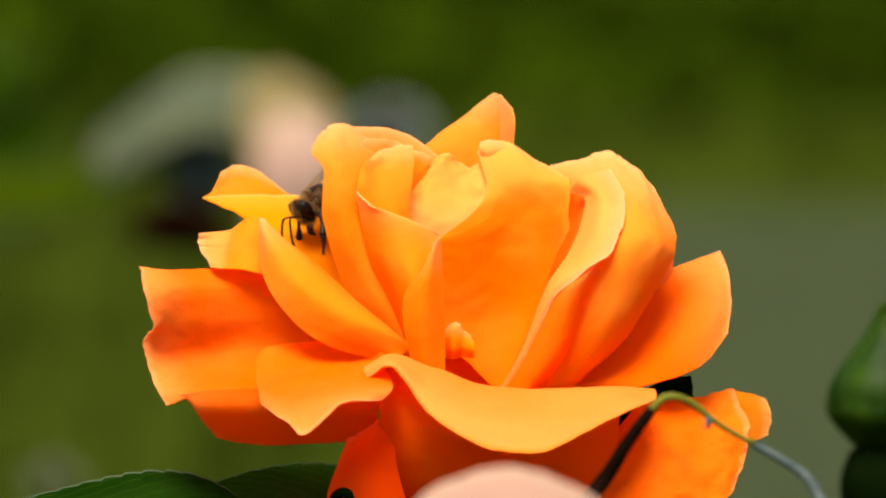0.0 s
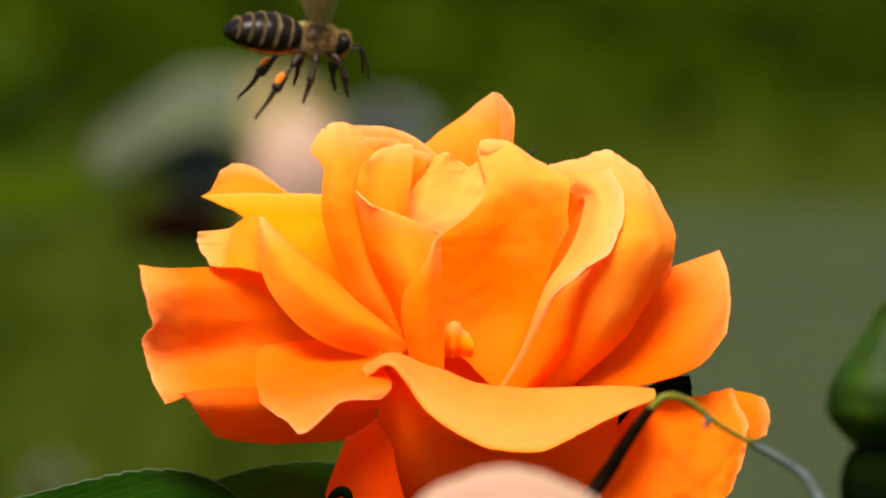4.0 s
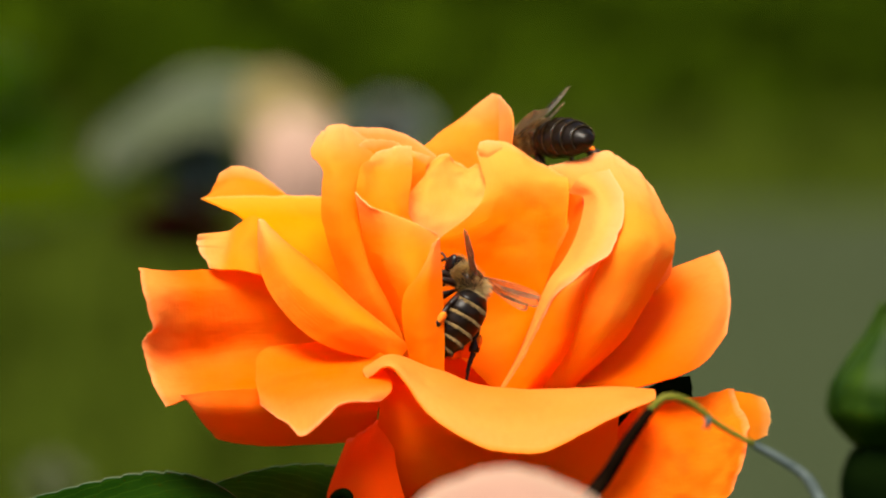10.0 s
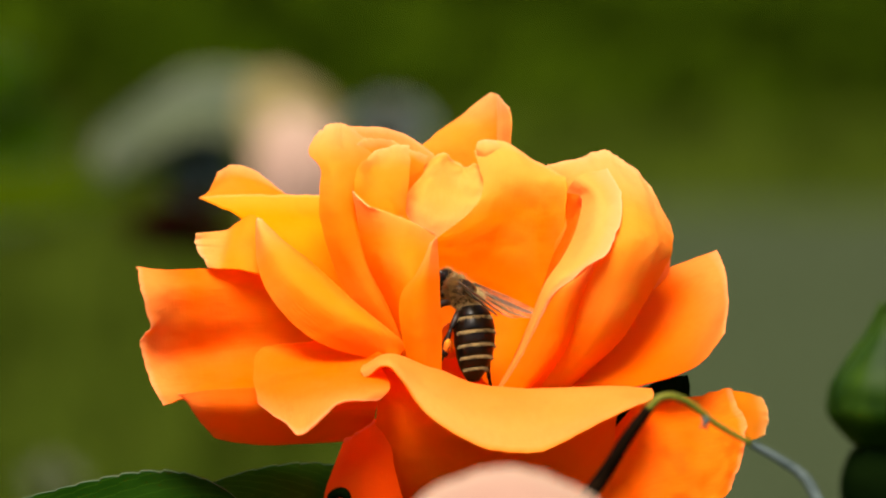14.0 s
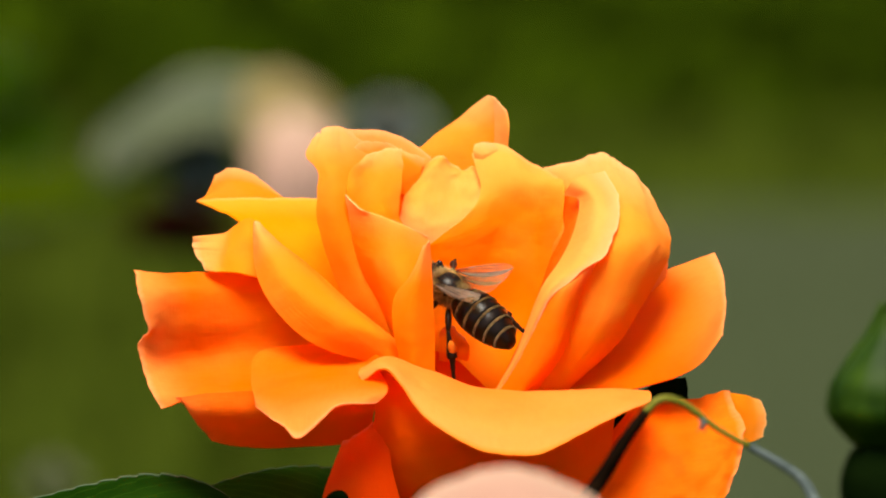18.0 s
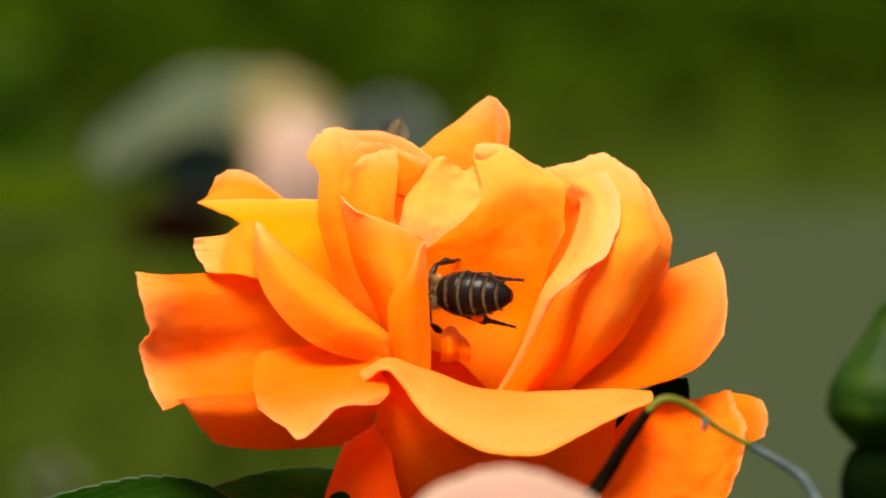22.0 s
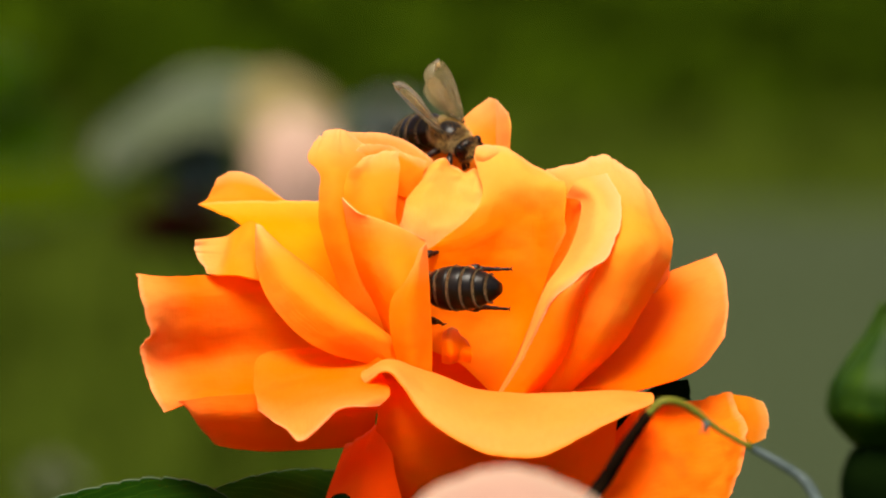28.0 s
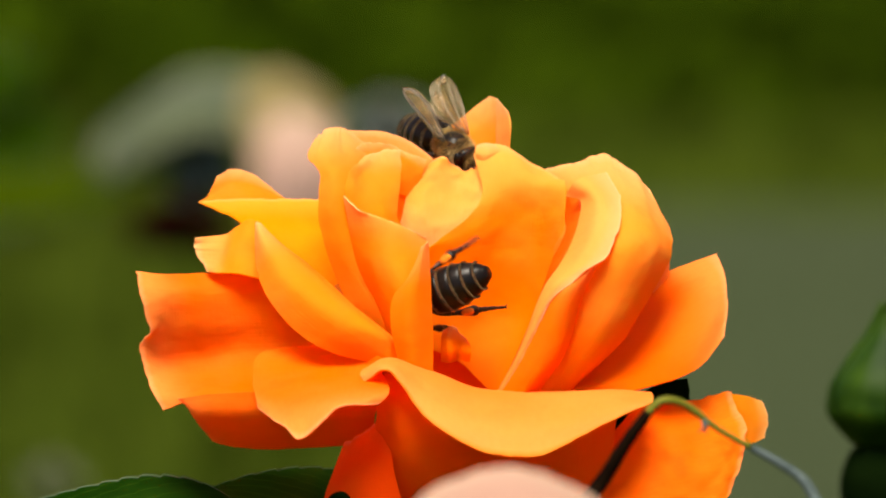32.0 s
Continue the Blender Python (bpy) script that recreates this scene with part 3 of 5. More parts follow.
PETALS["right_outer"] = petal(rose, "broad orange petal curving up with a crinkled rim",
        [[(9, 0, -15.4), (10.8, -3, -15.5), (12.4, -3.5, -15.5), (13.7, -2.5, -15.3), (14.5, -0.5, -14.8)],
         [(10.9, 2, -8.6), (13.9, -5, -8.9), (16.4, -6, -9.2), (18.6, -5, -9.3), (20.1, -1.5, -9.3)],
         [(12.5, 3, -0.6), (15.8, -5, -0.6), (19.5, -7, -0.9), (22.6, -5.4, -1.5), (24.5, -1.5, -1.9)],
         [(12.2, 6, 4.4), (15.9, 0, 4.1), (19.8, -4, 3.5), (23.2, -3.6, 2.5), (25.4, -0.5, 0.7)],
         [(11.6, 9, 8.2), (15.6, 5, 8.2), (19.3, 2.5, 7.4), (22.4, 1.8, 5.6), (25.2, 1.5, 2.4)],
         [(11.1, 10, 9.4), (14.4, 9, 10.1), (18.2, 8.5, 10.3), (21.7, 6.5, 8.8), (23.6, 4, 5.4)]], PEACH, ripple=0.3, frill=0.55)
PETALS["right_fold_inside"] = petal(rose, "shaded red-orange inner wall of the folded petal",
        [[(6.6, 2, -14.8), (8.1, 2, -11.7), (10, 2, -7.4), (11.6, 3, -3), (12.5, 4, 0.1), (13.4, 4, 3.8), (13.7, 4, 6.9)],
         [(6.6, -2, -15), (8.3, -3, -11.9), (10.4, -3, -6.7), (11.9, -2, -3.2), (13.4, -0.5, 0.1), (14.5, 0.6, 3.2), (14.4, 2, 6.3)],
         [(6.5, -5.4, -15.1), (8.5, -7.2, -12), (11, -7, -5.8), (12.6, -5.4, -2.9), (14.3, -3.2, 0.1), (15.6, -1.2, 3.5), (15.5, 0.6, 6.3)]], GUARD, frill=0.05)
PETALS["right_fold_body"] = petal(rose, "orange outer side of the folded petal",
        [[(6.5, -7, -15.3), (8.1, -8, -15.3), (9.3, -8, -15.3), (10.7, -5, -15.1)],
         [(9, -8.4, -11.3), (10.8, -9.4, -11.3), (12.4, -9, -11.3), (13.5, -6.5, -11)],
         [(10.7, -9, -6.4), (12.7, -9.8, -6.6), (14, -9, -6.7), (14.8, -7, -6.8)],
         [(12.4, -9, -3.9), (14.2, -9.6, -3.7), (15.4, -8.8, -3.5), (16.1, -7.2, -3.3)],
         [(15.1, -8, -1.5), (16.4, -8, -1.2), (17.3, -7.6, -0.6), (18.1, -7, 0.7)]], ORANGE, frill=0.1)
PETALS["right_fold_lip"] = petal(rose, "pale turned-out lip of the folded petal",
        [[(13.8, 0, 6.3), (15.5, -1.5, 5.5), (14.7, -3.5, 1.9), (13.3, -5.5, -1), (11.3, -8, -3.9), (8.7, -8, -10.4), (6.3, -6, -15)],
         [(15.2, -1, 8), (17.4, -3.2, 5.9), (17.1, -6, 2.5), (15.5, -8, -0.9), (12.1, -9.4, -4), (9, -8.6, -10.5), (6.5, -6.6, -15.1)],
         [(18.6, 1.5, 8.9), (19.9, -2, 5.9), (19.5, -6, 2.8), (18, -8.4, -0.7), (12.7, -9.6, -4.4), (9.4, -8.6, -10.9), (6.7, -6.8, -15.2)]], PALE, ripple=0.16, frill=0.4)
PETALS["right_wing"] = petal(rose, "smooth orange petal spreading sideways",
        [[(14, 2, -15), (14.3, 0, -14.9), (14.6, -1, -14.9), (15.2, -1, -15.4)],
         [(19.2, 6, -9.9), (20.2, 2, -11.6), (20.8, -2, -13.5), (20.2, -3, -15.2)],
         [(22.9, 9, -4.3), (25.2, 3.5, -6.2), (25.7, -1.5, -10.3), (25.2, -4, -14)],
         [(25.1, 10, -2.2), (28.4, 5, -3.7), (29.3, 0.5, -7.9), (28.6, -2, -12.3)],
         [(30.5, 9, 0), (31.4, 6.5, -2.6), (31.6, 4, -5.8), (31.1, 1, -9.1)]], AMBER, frill=0.12)
PETALS["right_sliver"] = petal(rose, "pale sliver of petal behind the cup",
        [[(22.8, 7, -4.3), (23.8, 8, -4.4), (24.7, 9, -4.4)],
         [(24.1, 7, -2.4), (24.7, 8, -2.4), (25.2, 9, -2.2)],
         [(24.9, 7, -0.4), (25.2, 8, -0.5), (25.4, 9, -0.7)]], PALE, frill=0.1)
PETALS["yellow_base"] = petal(rose, "yellow petal base below the cup",
        [[(10.3, -3, -16.1), (14, -3, -16), (18.9, -3, -15.8)],
         [(10.6, 0, -15.4), (13.9, 1, -14.5), (18.4, 1, -15)]], SUNNY, frill=0.1)
PETALS["right_low"] = petal(rose, "drooping orange petal with blotched veins",
        [[(14, -4, -28.7), (14.6, -5, -29.6), (15.5, -6, -30.5), (16.4, -8, -31.9)],
         [(19.6, -2, -18.8), (20.4, -4, -21.6), (21.3, -6, -24.6), (22.5, -9, -29.5)],
         [(24.6, 1, -16.4), (25.1, -2.5, -19.7), (26, -5, -23.4), (26.8, -8, -28.6)],
         [(28.9, 2.5, -16.1), (29.5, -1, -19.4), (30, -4, -22.8), (29.2, -7, -27.8)],
         [(32.3, 4.5, -15.4), (33.2, 1, -18.2), (33.2, -2, -21.6), (31.4, -5, -26)]], BLOTCHED, ripple=0.6, frill=0.3)
PETALS["right_low_fold"] = petal(rose, "yellow-orange folded petal edge",
        [[(31.6, 4.6, -15.5), (32.3, 3.6, -17), (32.3, 2.8, -18.6), (32.4, 2.4, -20.9)],
         [(33.7, 6, -15.9), (34.2, 5.5, -17.4), (34.4, 5, -18.9), (34.1, 4, -21)],
         [(35.3, 8.5, -16.4), (35.9, 8, -17.5), (36, 7, -19.1), (35.7, 6, -20.5)]], GOLD, ripple=0.1, frill=0.15)
PETALS["left_low"] = petal(rose, "wide orange petal with a rippled edge",
        [[(-8.6, 4, -7.4), (-8.3, 2, -8.3), (-8, 1, -9.2), (-7.7, 0, -9.9), (-7.2, -2, -11.1), (-6.4, -4, -12.3)],
         [(-19.5, 4, -2.3), (-18.9, 2, -4.4), (-18.2, 2, -7.4), (-18.2, 2, -10.5), (-17.6, -1, -13.3), (-16.9, -6, -15.7)],
         [(-25.7, 3, -2.1), (-25.4, 0.8, -4.2), (-25.1, 1, -7.4), (-24.8, 2.2, -11.2), (-24.1, -0.6, -13.8), (-23.7, -5.4, -16)],
         [(-30.4, 2.5, -2.2), (-30, 0, -4.2), (-30, 0.4, -7.1), (-29.9, 2.6, -11.6), (-29.1, 0.6, -14.1), (-28, -4, -16.2)],
         [(-33.5, 2, -1.9), (-33.1, -0.4, -4.4), (-31.8, 0.2, -8.3), (-32.9, 1.5, -10.2), (-32.1, 1, -13.6), (-30.8, -1.8, -16.8)]], AMBER, ripple=0.25, frill=0.4)
PETALS["left_under"] = petal(rose, "deep red-orange underside of the wide petal",
        [[(-6.4, -8, -15.3), (-7.1, -8, -17.5), (-7.3, -5.5, -19.1), (-7.7, -2.5, -20.7)],
         [(-13.8, -6.8, -15), (-13.7, -7.2, -17.5), (-13.5, -5, -19.4), (-13.2, -2, -21.1)],
         [(-21.8, -6, -15), (-21.5, -6, -17.3), (-20.9, -4, -19.4), (-20.1, -1.5, -21.3)],
         [(-27.1, -4.6, -15.5), (-26.7, -4.6, -17.2), (-25.7, -3.2, -19), (-24.1, -1.5, -20.7)],
         [(-28.8, -3.2, -15.6), (-27.7, -3.6, -16.6), (-26.5, -2.8, -18.2), (-25.2, -1.8, -20.1)]], AMBER, frill=0.1)
PETALS["left_pointed"] = petal(rose, "pointed orange petal lying against the cup",
        [[(-5.8, -8, -12.2), (-4.9, -8, -11.8), (-4.3, -7, -11.2), (-3.8, -6, -10.5)],
         [(-13.2, -8.5, -10.1), (-10.1, -10, -8.2), (-7.3, -9, -8.2), (-5.2, -5, -9.2)],
         [(-18.1, -6.5, -5.8), (-15, -8.5, -4.2), (-12, -7, -4.3), (-9.8, -2.5, -5.4)],
         [(-19.9, -3.5, -1.8), (-18.1, -5, -0.6), (-15.7, -4, -0.6), (-14.1, -1, -1.5)],
         [(-20.2, -1, 1.6), (-19.6, -2, 2), (-18.7, -1.5, 2), (-17.6, 0, 1.3)],
         [(-20.3, 1, 3.4), (-20.2, 0.6, 3.5), (-19.9, 0.6, 3.4), (-19.6, 1, 3.1)]], PEACH, frill=0.1)
PETALS["left_lip"] = petal(rose, "orange petal with a wavy pale lip",
        [[(-11.3, -6, -9.8), (-9.8, -6.5, -10.1), (-8.3, -7.5, -10.5), (-6.4, -9, -11.3), (-5.2, -9.5, -12.2)],
         [(-19.4, -4.5, -10.7), (-16.3, -5, -11.4), (-12.6, -6, -11.7), (-9.5, -8, -12.2), (-6.4, -10, -12.8)],
         [(-20.4, -8, -13.8), (-17.4, -11, -14.4), (-13.7, -12, -14.2), (-10.1, -13, -13.9), (-5.8, -13, -13.9)],
         [(-20, -11, -15.6), (-17.4, -15, -16.8), (-14.6, -17, -16.7), (-10.6, -17, -15.5), (-5.6, -15.5, -15.1)],
         [(-19.8, -12, -16.6), (-17, -18.5, -18.7), (-14.9, -21, -19.9), (-10.9, -19.5, -16.5), (-6.8, -16.5, -16.3)]], AMBER, frill=0.15)
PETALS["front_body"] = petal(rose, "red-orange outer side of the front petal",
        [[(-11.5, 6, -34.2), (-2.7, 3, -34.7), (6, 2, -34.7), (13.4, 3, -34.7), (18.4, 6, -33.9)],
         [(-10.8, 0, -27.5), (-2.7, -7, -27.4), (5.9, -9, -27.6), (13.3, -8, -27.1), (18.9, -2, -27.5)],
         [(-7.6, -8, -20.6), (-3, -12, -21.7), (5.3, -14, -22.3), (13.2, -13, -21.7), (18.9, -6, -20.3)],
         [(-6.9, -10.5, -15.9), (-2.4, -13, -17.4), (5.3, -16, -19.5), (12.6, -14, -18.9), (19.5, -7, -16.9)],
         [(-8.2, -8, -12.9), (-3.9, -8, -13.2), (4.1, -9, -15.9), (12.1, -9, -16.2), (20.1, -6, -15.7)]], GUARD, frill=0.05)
PETALS["front_lip"] = petal(rose, "long pale orange lip folded over the front",
        [[(-7.7, -5, -12.3), (-5.2, -4, -12.3), (0.4, -3, -14), (5.3, -2, -15.4), (12.1, -2, -15.7), (18.3, -2, -15.4), (22.6, -4, -15.3)],
         [(-8.4, -9, -12.6), (-5.5, -9, -11.4), (-0.9, -9, -12.9), (4.1, -9, -14.9), (12.1, -9, -15.3), (18.2, -8, -15), (22.9, -7, -15.2)],
         [(-8.7, -12, -13.1), (-5.5, -13.5, -11.9), (-1.5, -16, -15.2), (4, -18, -17.9), (10.7, -18, -18.4), (17.5, -14, -17.1), (23.1, -9, -15.7)],
         [(-8.3, -13, -13.8), (-5.3, -15.5, -12.7), (-1.6, -19, -17.9), (4.6, -22, -21.4), (11, -22, -21.6), (16.9, -17, -19), (23.1, -10, -16.3)]], LIP, ripple=0.16, frill=0.15)
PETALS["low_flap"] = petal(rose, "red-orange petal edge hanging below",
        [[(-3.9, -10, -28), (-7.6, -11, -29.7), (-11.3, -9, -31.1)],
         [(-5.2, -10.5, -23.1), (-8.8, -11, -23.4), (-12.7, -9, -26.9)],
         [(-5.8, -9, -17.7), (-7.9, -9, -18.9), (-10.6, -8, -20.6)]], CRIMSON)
# -- petals end


def px_mm(x, y, z):
    return (x * MM, y * MM, z * MM)


def rose_base():
    """Calyx, receptacle and the stem down to the soil, under the petals."""
    v, f = blob(px_mm(6, 2, -36), px_mm(6, 6, 7))
    part("receptacle", mesh_of("receptacle", v, f, BUD_GREEN), rose, "green swollen receptacle")
    down = STAGE.inverted() @ Vector((0.02, 0.03, 0.0))
    pts = smooth_path([px_mm(6, 2, -40), px_mm(9, 6, -140), px_mm(4, -20, -400), tuple(down)], 26)
    v, f = tube(pts, [0.0022 + 0.0016 * i / 25 for i in range(26)], 10)
    part("stem", mesh_of("stem", v, f, GREEN_STEM), rose, "upright green rose stem")
    for k, (a, reach) in enumerate(((0.1, 1.0), (1.4, 0.8), (2.7, 0.9), (3.9, 0.8), (5.2, 0.8))):
        ca, sa = math.cos(a), math.sin(a)
        rows = []
        for s, (out, up, wid) in enumerate(((3, -33, 3.0), (10, -31, 4.5), (18, -29, 3.2), (25, -33, 0.5))):
            o = out * reach
            rows.append([(6 + ca * o - sa * wid * q, 3 + sa * o + ca * wid * q, up + abs(q) * 0.6) for q in (-1, 0, 1)])
        petal(rose, "dark green pointed sepal", rows, LEAF, 0.4, 0.05, 6, "sepal")
    rows = [[(18, 8, -18), (18, 7, -21), (18, 6, -24)], [(24, 11, -14.6), (25, 10, -18), (25, 8, -22)], [(27.4, 12, -14), (27.8, 11, -16.8), (27.6, 9, -20)]]
    petal(rose, "dark folded sepal behind the bloom", rows, DEEP_GREEN, 0.5, 0.05, 6, "sepal")

    pts = smooth_path([px_mm(-12.6, -12, -28.4), px_mm(-11.9, -12.5, -26.8), px_mm(-10.8, -13, -26.3), px_mm(-10.2, -13, -27.0), px_mm(-10.8, -12, -28.0)], 18)
    v, f = tube(pts, [0.0001 + 0.0005 * math.sin(math.pi * (i + 1) / 19) for i in range(18)], 8)
    part("sepal", mesh_of("sepal", v, f, DEEP_GREEN), rose, "dark green curled sepal tip")


rose_base()


# ---------------------------------------------------------------- leaves and twigs
def leaf(parent, tip, root, width, droop, label, mat=None, teeth=21, n=126, skew=1.0):
    """A serrate rose leaflet from root to tip (millimetres), folded along the midrib."""
    a, b = Vector(root), Vector(tip)
    side = Vector(width)
    dr = Vector(droop)
    nu, grid, uvs = 13, [], []
    for j in range(n + 1):
        t = j / n
        w = math.sin(math.pi * min(1.0, t ** skew * 0.94 + 0.03)) ** 0.75
        w *= 0.96 + 0.07 * (1 - ((t * teeth) % 1.0) ** 2) * min(1.0, 4 * (1 - t))
        for i in range(nu):
            q = i / (nu - 1) * 2 - 1
            p = a.lerp(b, t) + side * (w * q) + dr * (4 * t * (1 - t) * 0.5 - abs(q) ** 1.5 * w * 0.35)
            p += dr.normalized() * (0.12 * math.sin(t * 40 - abs(q) * 9) * (1 - abs(q)) * w)
            grid.append(np.array(p) * MM)
            uvs.append((q * 0.5 + 0.5, t))
    verts, faces, uv2 = sheet(grid, uvs, nu, n + 1, 0.35 * MM)
    return part("leaflet", mesh_of("leaflet", verts, faces, mat or LEAF, uv2), parent, label)


spray = new("leaf_spray")
spray.matrix_basis = STAGE
tagged(spray, "dark green serrated rose leaves below the bloom", "leaves")
leaf(spray, (-22.3, 2, -28.5), (-60.7, -6, -30.8), (0.5, 8, 4.6), (0, -1, 1), "dark green serrated leaflet, glint painted along its edge", skew=2.3, teeth=17)
leaf(spray, (-28.3, 6, -27.7), (-5.9, 12, -27.6), (0, 7, 3.7), (0, -1, 1), "green serrated leaflet half under the rose", PLAIN_LEAF, skew=0.74, teeth=9)
v, f = tube(smooth_path([px_mm(-18, 4, -34), px_mm(-8, 8, -37), px_mm(8, 5, -80)], 14), [0.0009] * 14, 8)
part("leaf_stalk", mesh_of("leaf_stalk", v, f, GREEN_STEM), spray, "thin green leaf stalk")

twig = new("bent_twig")
twig.matrix_basis = STAGE
tagged(twig, "broken dark twig with a thorny green tip", "twig")
v, f = tube(smooth_path([px_mm(14.3, -79, -26.1), px_mm(16.8, -78, -23.0), px_mm(18.9, -78, -19.6), px_mm(21.3, -78, -16.3)], 16), [0.00085 - 0.00002 * i for i in range(16)], 12)
part("dead_stalk", mesh_of("dead_stalk", v, f, DARK_STEM), twig, "blackened dry stalk")
v, f = tube(smooth_path([px_mm(14.3, -79, -26.1), px_mm(4, -24, -90), px_mm(9, -10, -300)], 12), [0.00085] * 12, 10)
part("dead_stalk", mesh_of("dead_stalk", v, f, DARK_STEM), twig, "blackened dry stalk")
v, f = tube(smooth_path([px_mm(21.1, -78, -16.5), px_mm(22.8, -78, -15.1), px_mm(25.2, -77, -15.6), px_mm(28.4, -76, -18.0), px_mm(32.1, -75, -20.1)], 24), [0.00042 - 0.000004 * i for i in range(24)], 10)
part("green_tip", mesh_of("green_tip", v, f, GREEN_STEM), twig, "arched yellow-green shoot")
v, f = tube(smooth_path([px_mm(32.1, -75, -20.1), px_mm(34.8, -78, -21.6), px_mm(37.2, -84, -23.4), px_mm(38.6, -90, -26.3)], 16), [0.00042 + 0.000014 * i for i in range(16)], 10)
part("grey_shoot", mesh_of("grey_shoot", v, f, GREY_STEM), twig, "grey-green bloomed shoot")
for q in ((27.1, -76.5, -17.1, 0.2, -1.6), (27.4, -76.5, -17.3, -0.9, -1.2)):
    v, f = tube([px_mm(q[0], q[1], q[2]), px_mm(q[0] + q[3] * 0.4, q[1], q[2] + q[4] * 0.5), px_mm(q[0] + q[3], q[1], q[2] + q[4])], [0.0004, 0.00022, 0.00003], 8)
    part("thorn", mesh_of("thorn", v, f, GREY_STEM), twig, "pale hooked thorn")


# ---------------------------------------------------------------- other blooms near and far
def simple_bloom(name, where, size, tilt, mats, label, category, seed, rings=4):
    """A loose many-petalled bloom, size in millimetres, in rings of cupped petals round a base."""
    rng = random.Random(seed)
    ob = new(name)
    ob.matrix_basis = STAGE @ pose(where[0] * MM, where[1] * MM, where[2] * MM, *tilt)
    tagged(ob, label, category)
    for ring in range(rings):
        f = ring / max(1, rings - 1)
        count = 4 + ring
        for i in range(count):
            a = 2 * math.pi * (i + 0.5 * (ring % 2) + rng.uniform(-0.15, 0.15)) / count
            ca, sa = math.cos(a), math.sin(a)
            reach, up, wid = size * (0.12 + 0.4 * f), size * (0.55 - 0.35 * f) * rng.uniform(0.9, 1.1), size * (0.18 + 0.12 * f)
            rows = []
            for o, h, w in ((0.1, 0.0, 0.3), (0.75, 0.35, 0.8), (1.0, 0.8, 1.0), (1.12, 1.0, 0.6)):
                rows.append([(ca * reach * o * (1 - 0.12 * q * q) - sa * wid * w * q, sa * reach * o * (1 - 0.12 * q * q) + ca * wid * w * q, up * h + 0.06 * size * q * q) for q in (-1, -0.33, 0.33, 1)])
            petal(ob, "", rows, mats[(i + ring) % len(mats)], 0.4, size * 0.008, 4)
    root = (STAGE @ pose(where[0] * MM, where[1] * MM, where[2] * MM, *tilt)).inverted()
    foot = root @ (Vector((0.01, 0.02, 0)) + (STAGE @ Vector(px_mm(*where))) * Vector((1, 1, 0)))
    v, f = tube(smooth_path([(0, 0, 0.002), (0, 0, -0.06), tuple(Vector((0, 0, -0.06)).lerp(foot, 0.5)), tuple(foot)], 18), [0.0012] * 18, 8)
    part("stem", mesh_of("stem", v, f, FAR_STEM), ob, "green rose stem")
    return ob


def far_bloom(name, label, foot, cages):
    """A loose bloom far behind, of a few broad petals on a stem."""
    ob = new(name)
    ob.matrix_basis = STAGE
    tagged(ob, label, "rose")
    for text, cage, mat in cages:
        petal(ob, text, cage, mat, 0.5, 0.5, 6)
    low = STAGE.inverted() @ (Vector((0.01, 0.02, 0)) + (STAGE @ Vector(px_mm(*foot))) * Vector((1, 1, 0)))
    top = Vector(px_mm(*foot))
    v, f = tube(smooth_path([tuple(top), tuple(top + Vector((0, 0, -0.06))), tuple(top.lerp(low, 0.5)), tuple(low)], 18), [0.0012] * 18, 8)
    part("stem", mesh_of("stem", v, f, FAR_STEM), ob, "green rose stem")


far_bloom("pale_rose", "faded grey-cream rose, far behind the bloom", (-58.5, 1410, 15.0), [
    ("faded cream petal arching over the top", [[(-79.1, 1380, 16.1), (-68.4, 1375, 22.7), (-57.7, 1375, 27.4), (-47.8, 1380, 25.4)],
         [(-83.1, 1400, 23.6), (-70.9, 1395, 32.3), (-58.8, 1395, 37.0), (-45.5, 1400, 34.4)],
         [(-79.2, 1425, 29.7), (-69.0, 1425, 37.4), (-58.8, 1425, 42.4), (-45.3, 1425, 41.9)]], CREAM),
    ("shaded grey petal", [[(-66.2, 1395, 12.9), (-58.0, 1390, 10.8), (-49.5, 1395, 12.9)],
         [(-66.1, 1392, 20.9), (-58.0, 1388, 22.9), (-48.7, 1392, 21.6)],
         [(-62.3, 1398, 26.3), (-55.5, 1396, 27.6), (-48.8, 1398, 26.3)]], SLATE),
    ("faded green-cream petal drooping aside", [[(-66.3, 1400, 18.9), (-65.7, 1400, 25.6), (-65.0, 1400, 29.7)],
         [(-74.6, 1385, 15.5), (-74.5, 1380, 20.8), (-73.4, 1390, 26.9)],
         [(-81.6, 1395, 16.2), (-82.2, 1392, 20.9), (-80.4, 1398, 25.6)]], CREAM)])
far_bloom("pink_rose", "pale pink rose with cream rim, far behind the bloom", (-36.5, 1380, 9.5), [
    ("buttery cream petal rim", [[(-45.7, 1372, 22.7), (-36.3, 1368, 26.7), (-25.8, 1372, 22.7)],
         [(-47.9, 1385, 33.5), (-37.2, 1380, 36.8), (-25.9, 1385, 31.5)],
         [(-46.2, 1400, 40.7), (-37.5, 1400, 41.8), (-26.7, 1400, 35.3)]], BUTTER),
    ("blush pink petal", [[(-43.3, 1350, 5.4), (-34.7, 1346, 4.1), (-24.2, 1350, 5.4)],
         [(-44.7, 1352, 17.9), (-34.1, 1346, 19.9), (-23.6, 1352, 18.6)],
         [(-41.6, 1364, 29.9), (-33.6, 1362, 31.9), (-26.3, 1364, 28.6)]], BLUSH)])
simple_bloom("pale_rose", (-13, 1430, 26.5), 18, (40, 0, 0), [SLATE], "small faded cream rose, far behind the bloom", "rose", 6, 3)


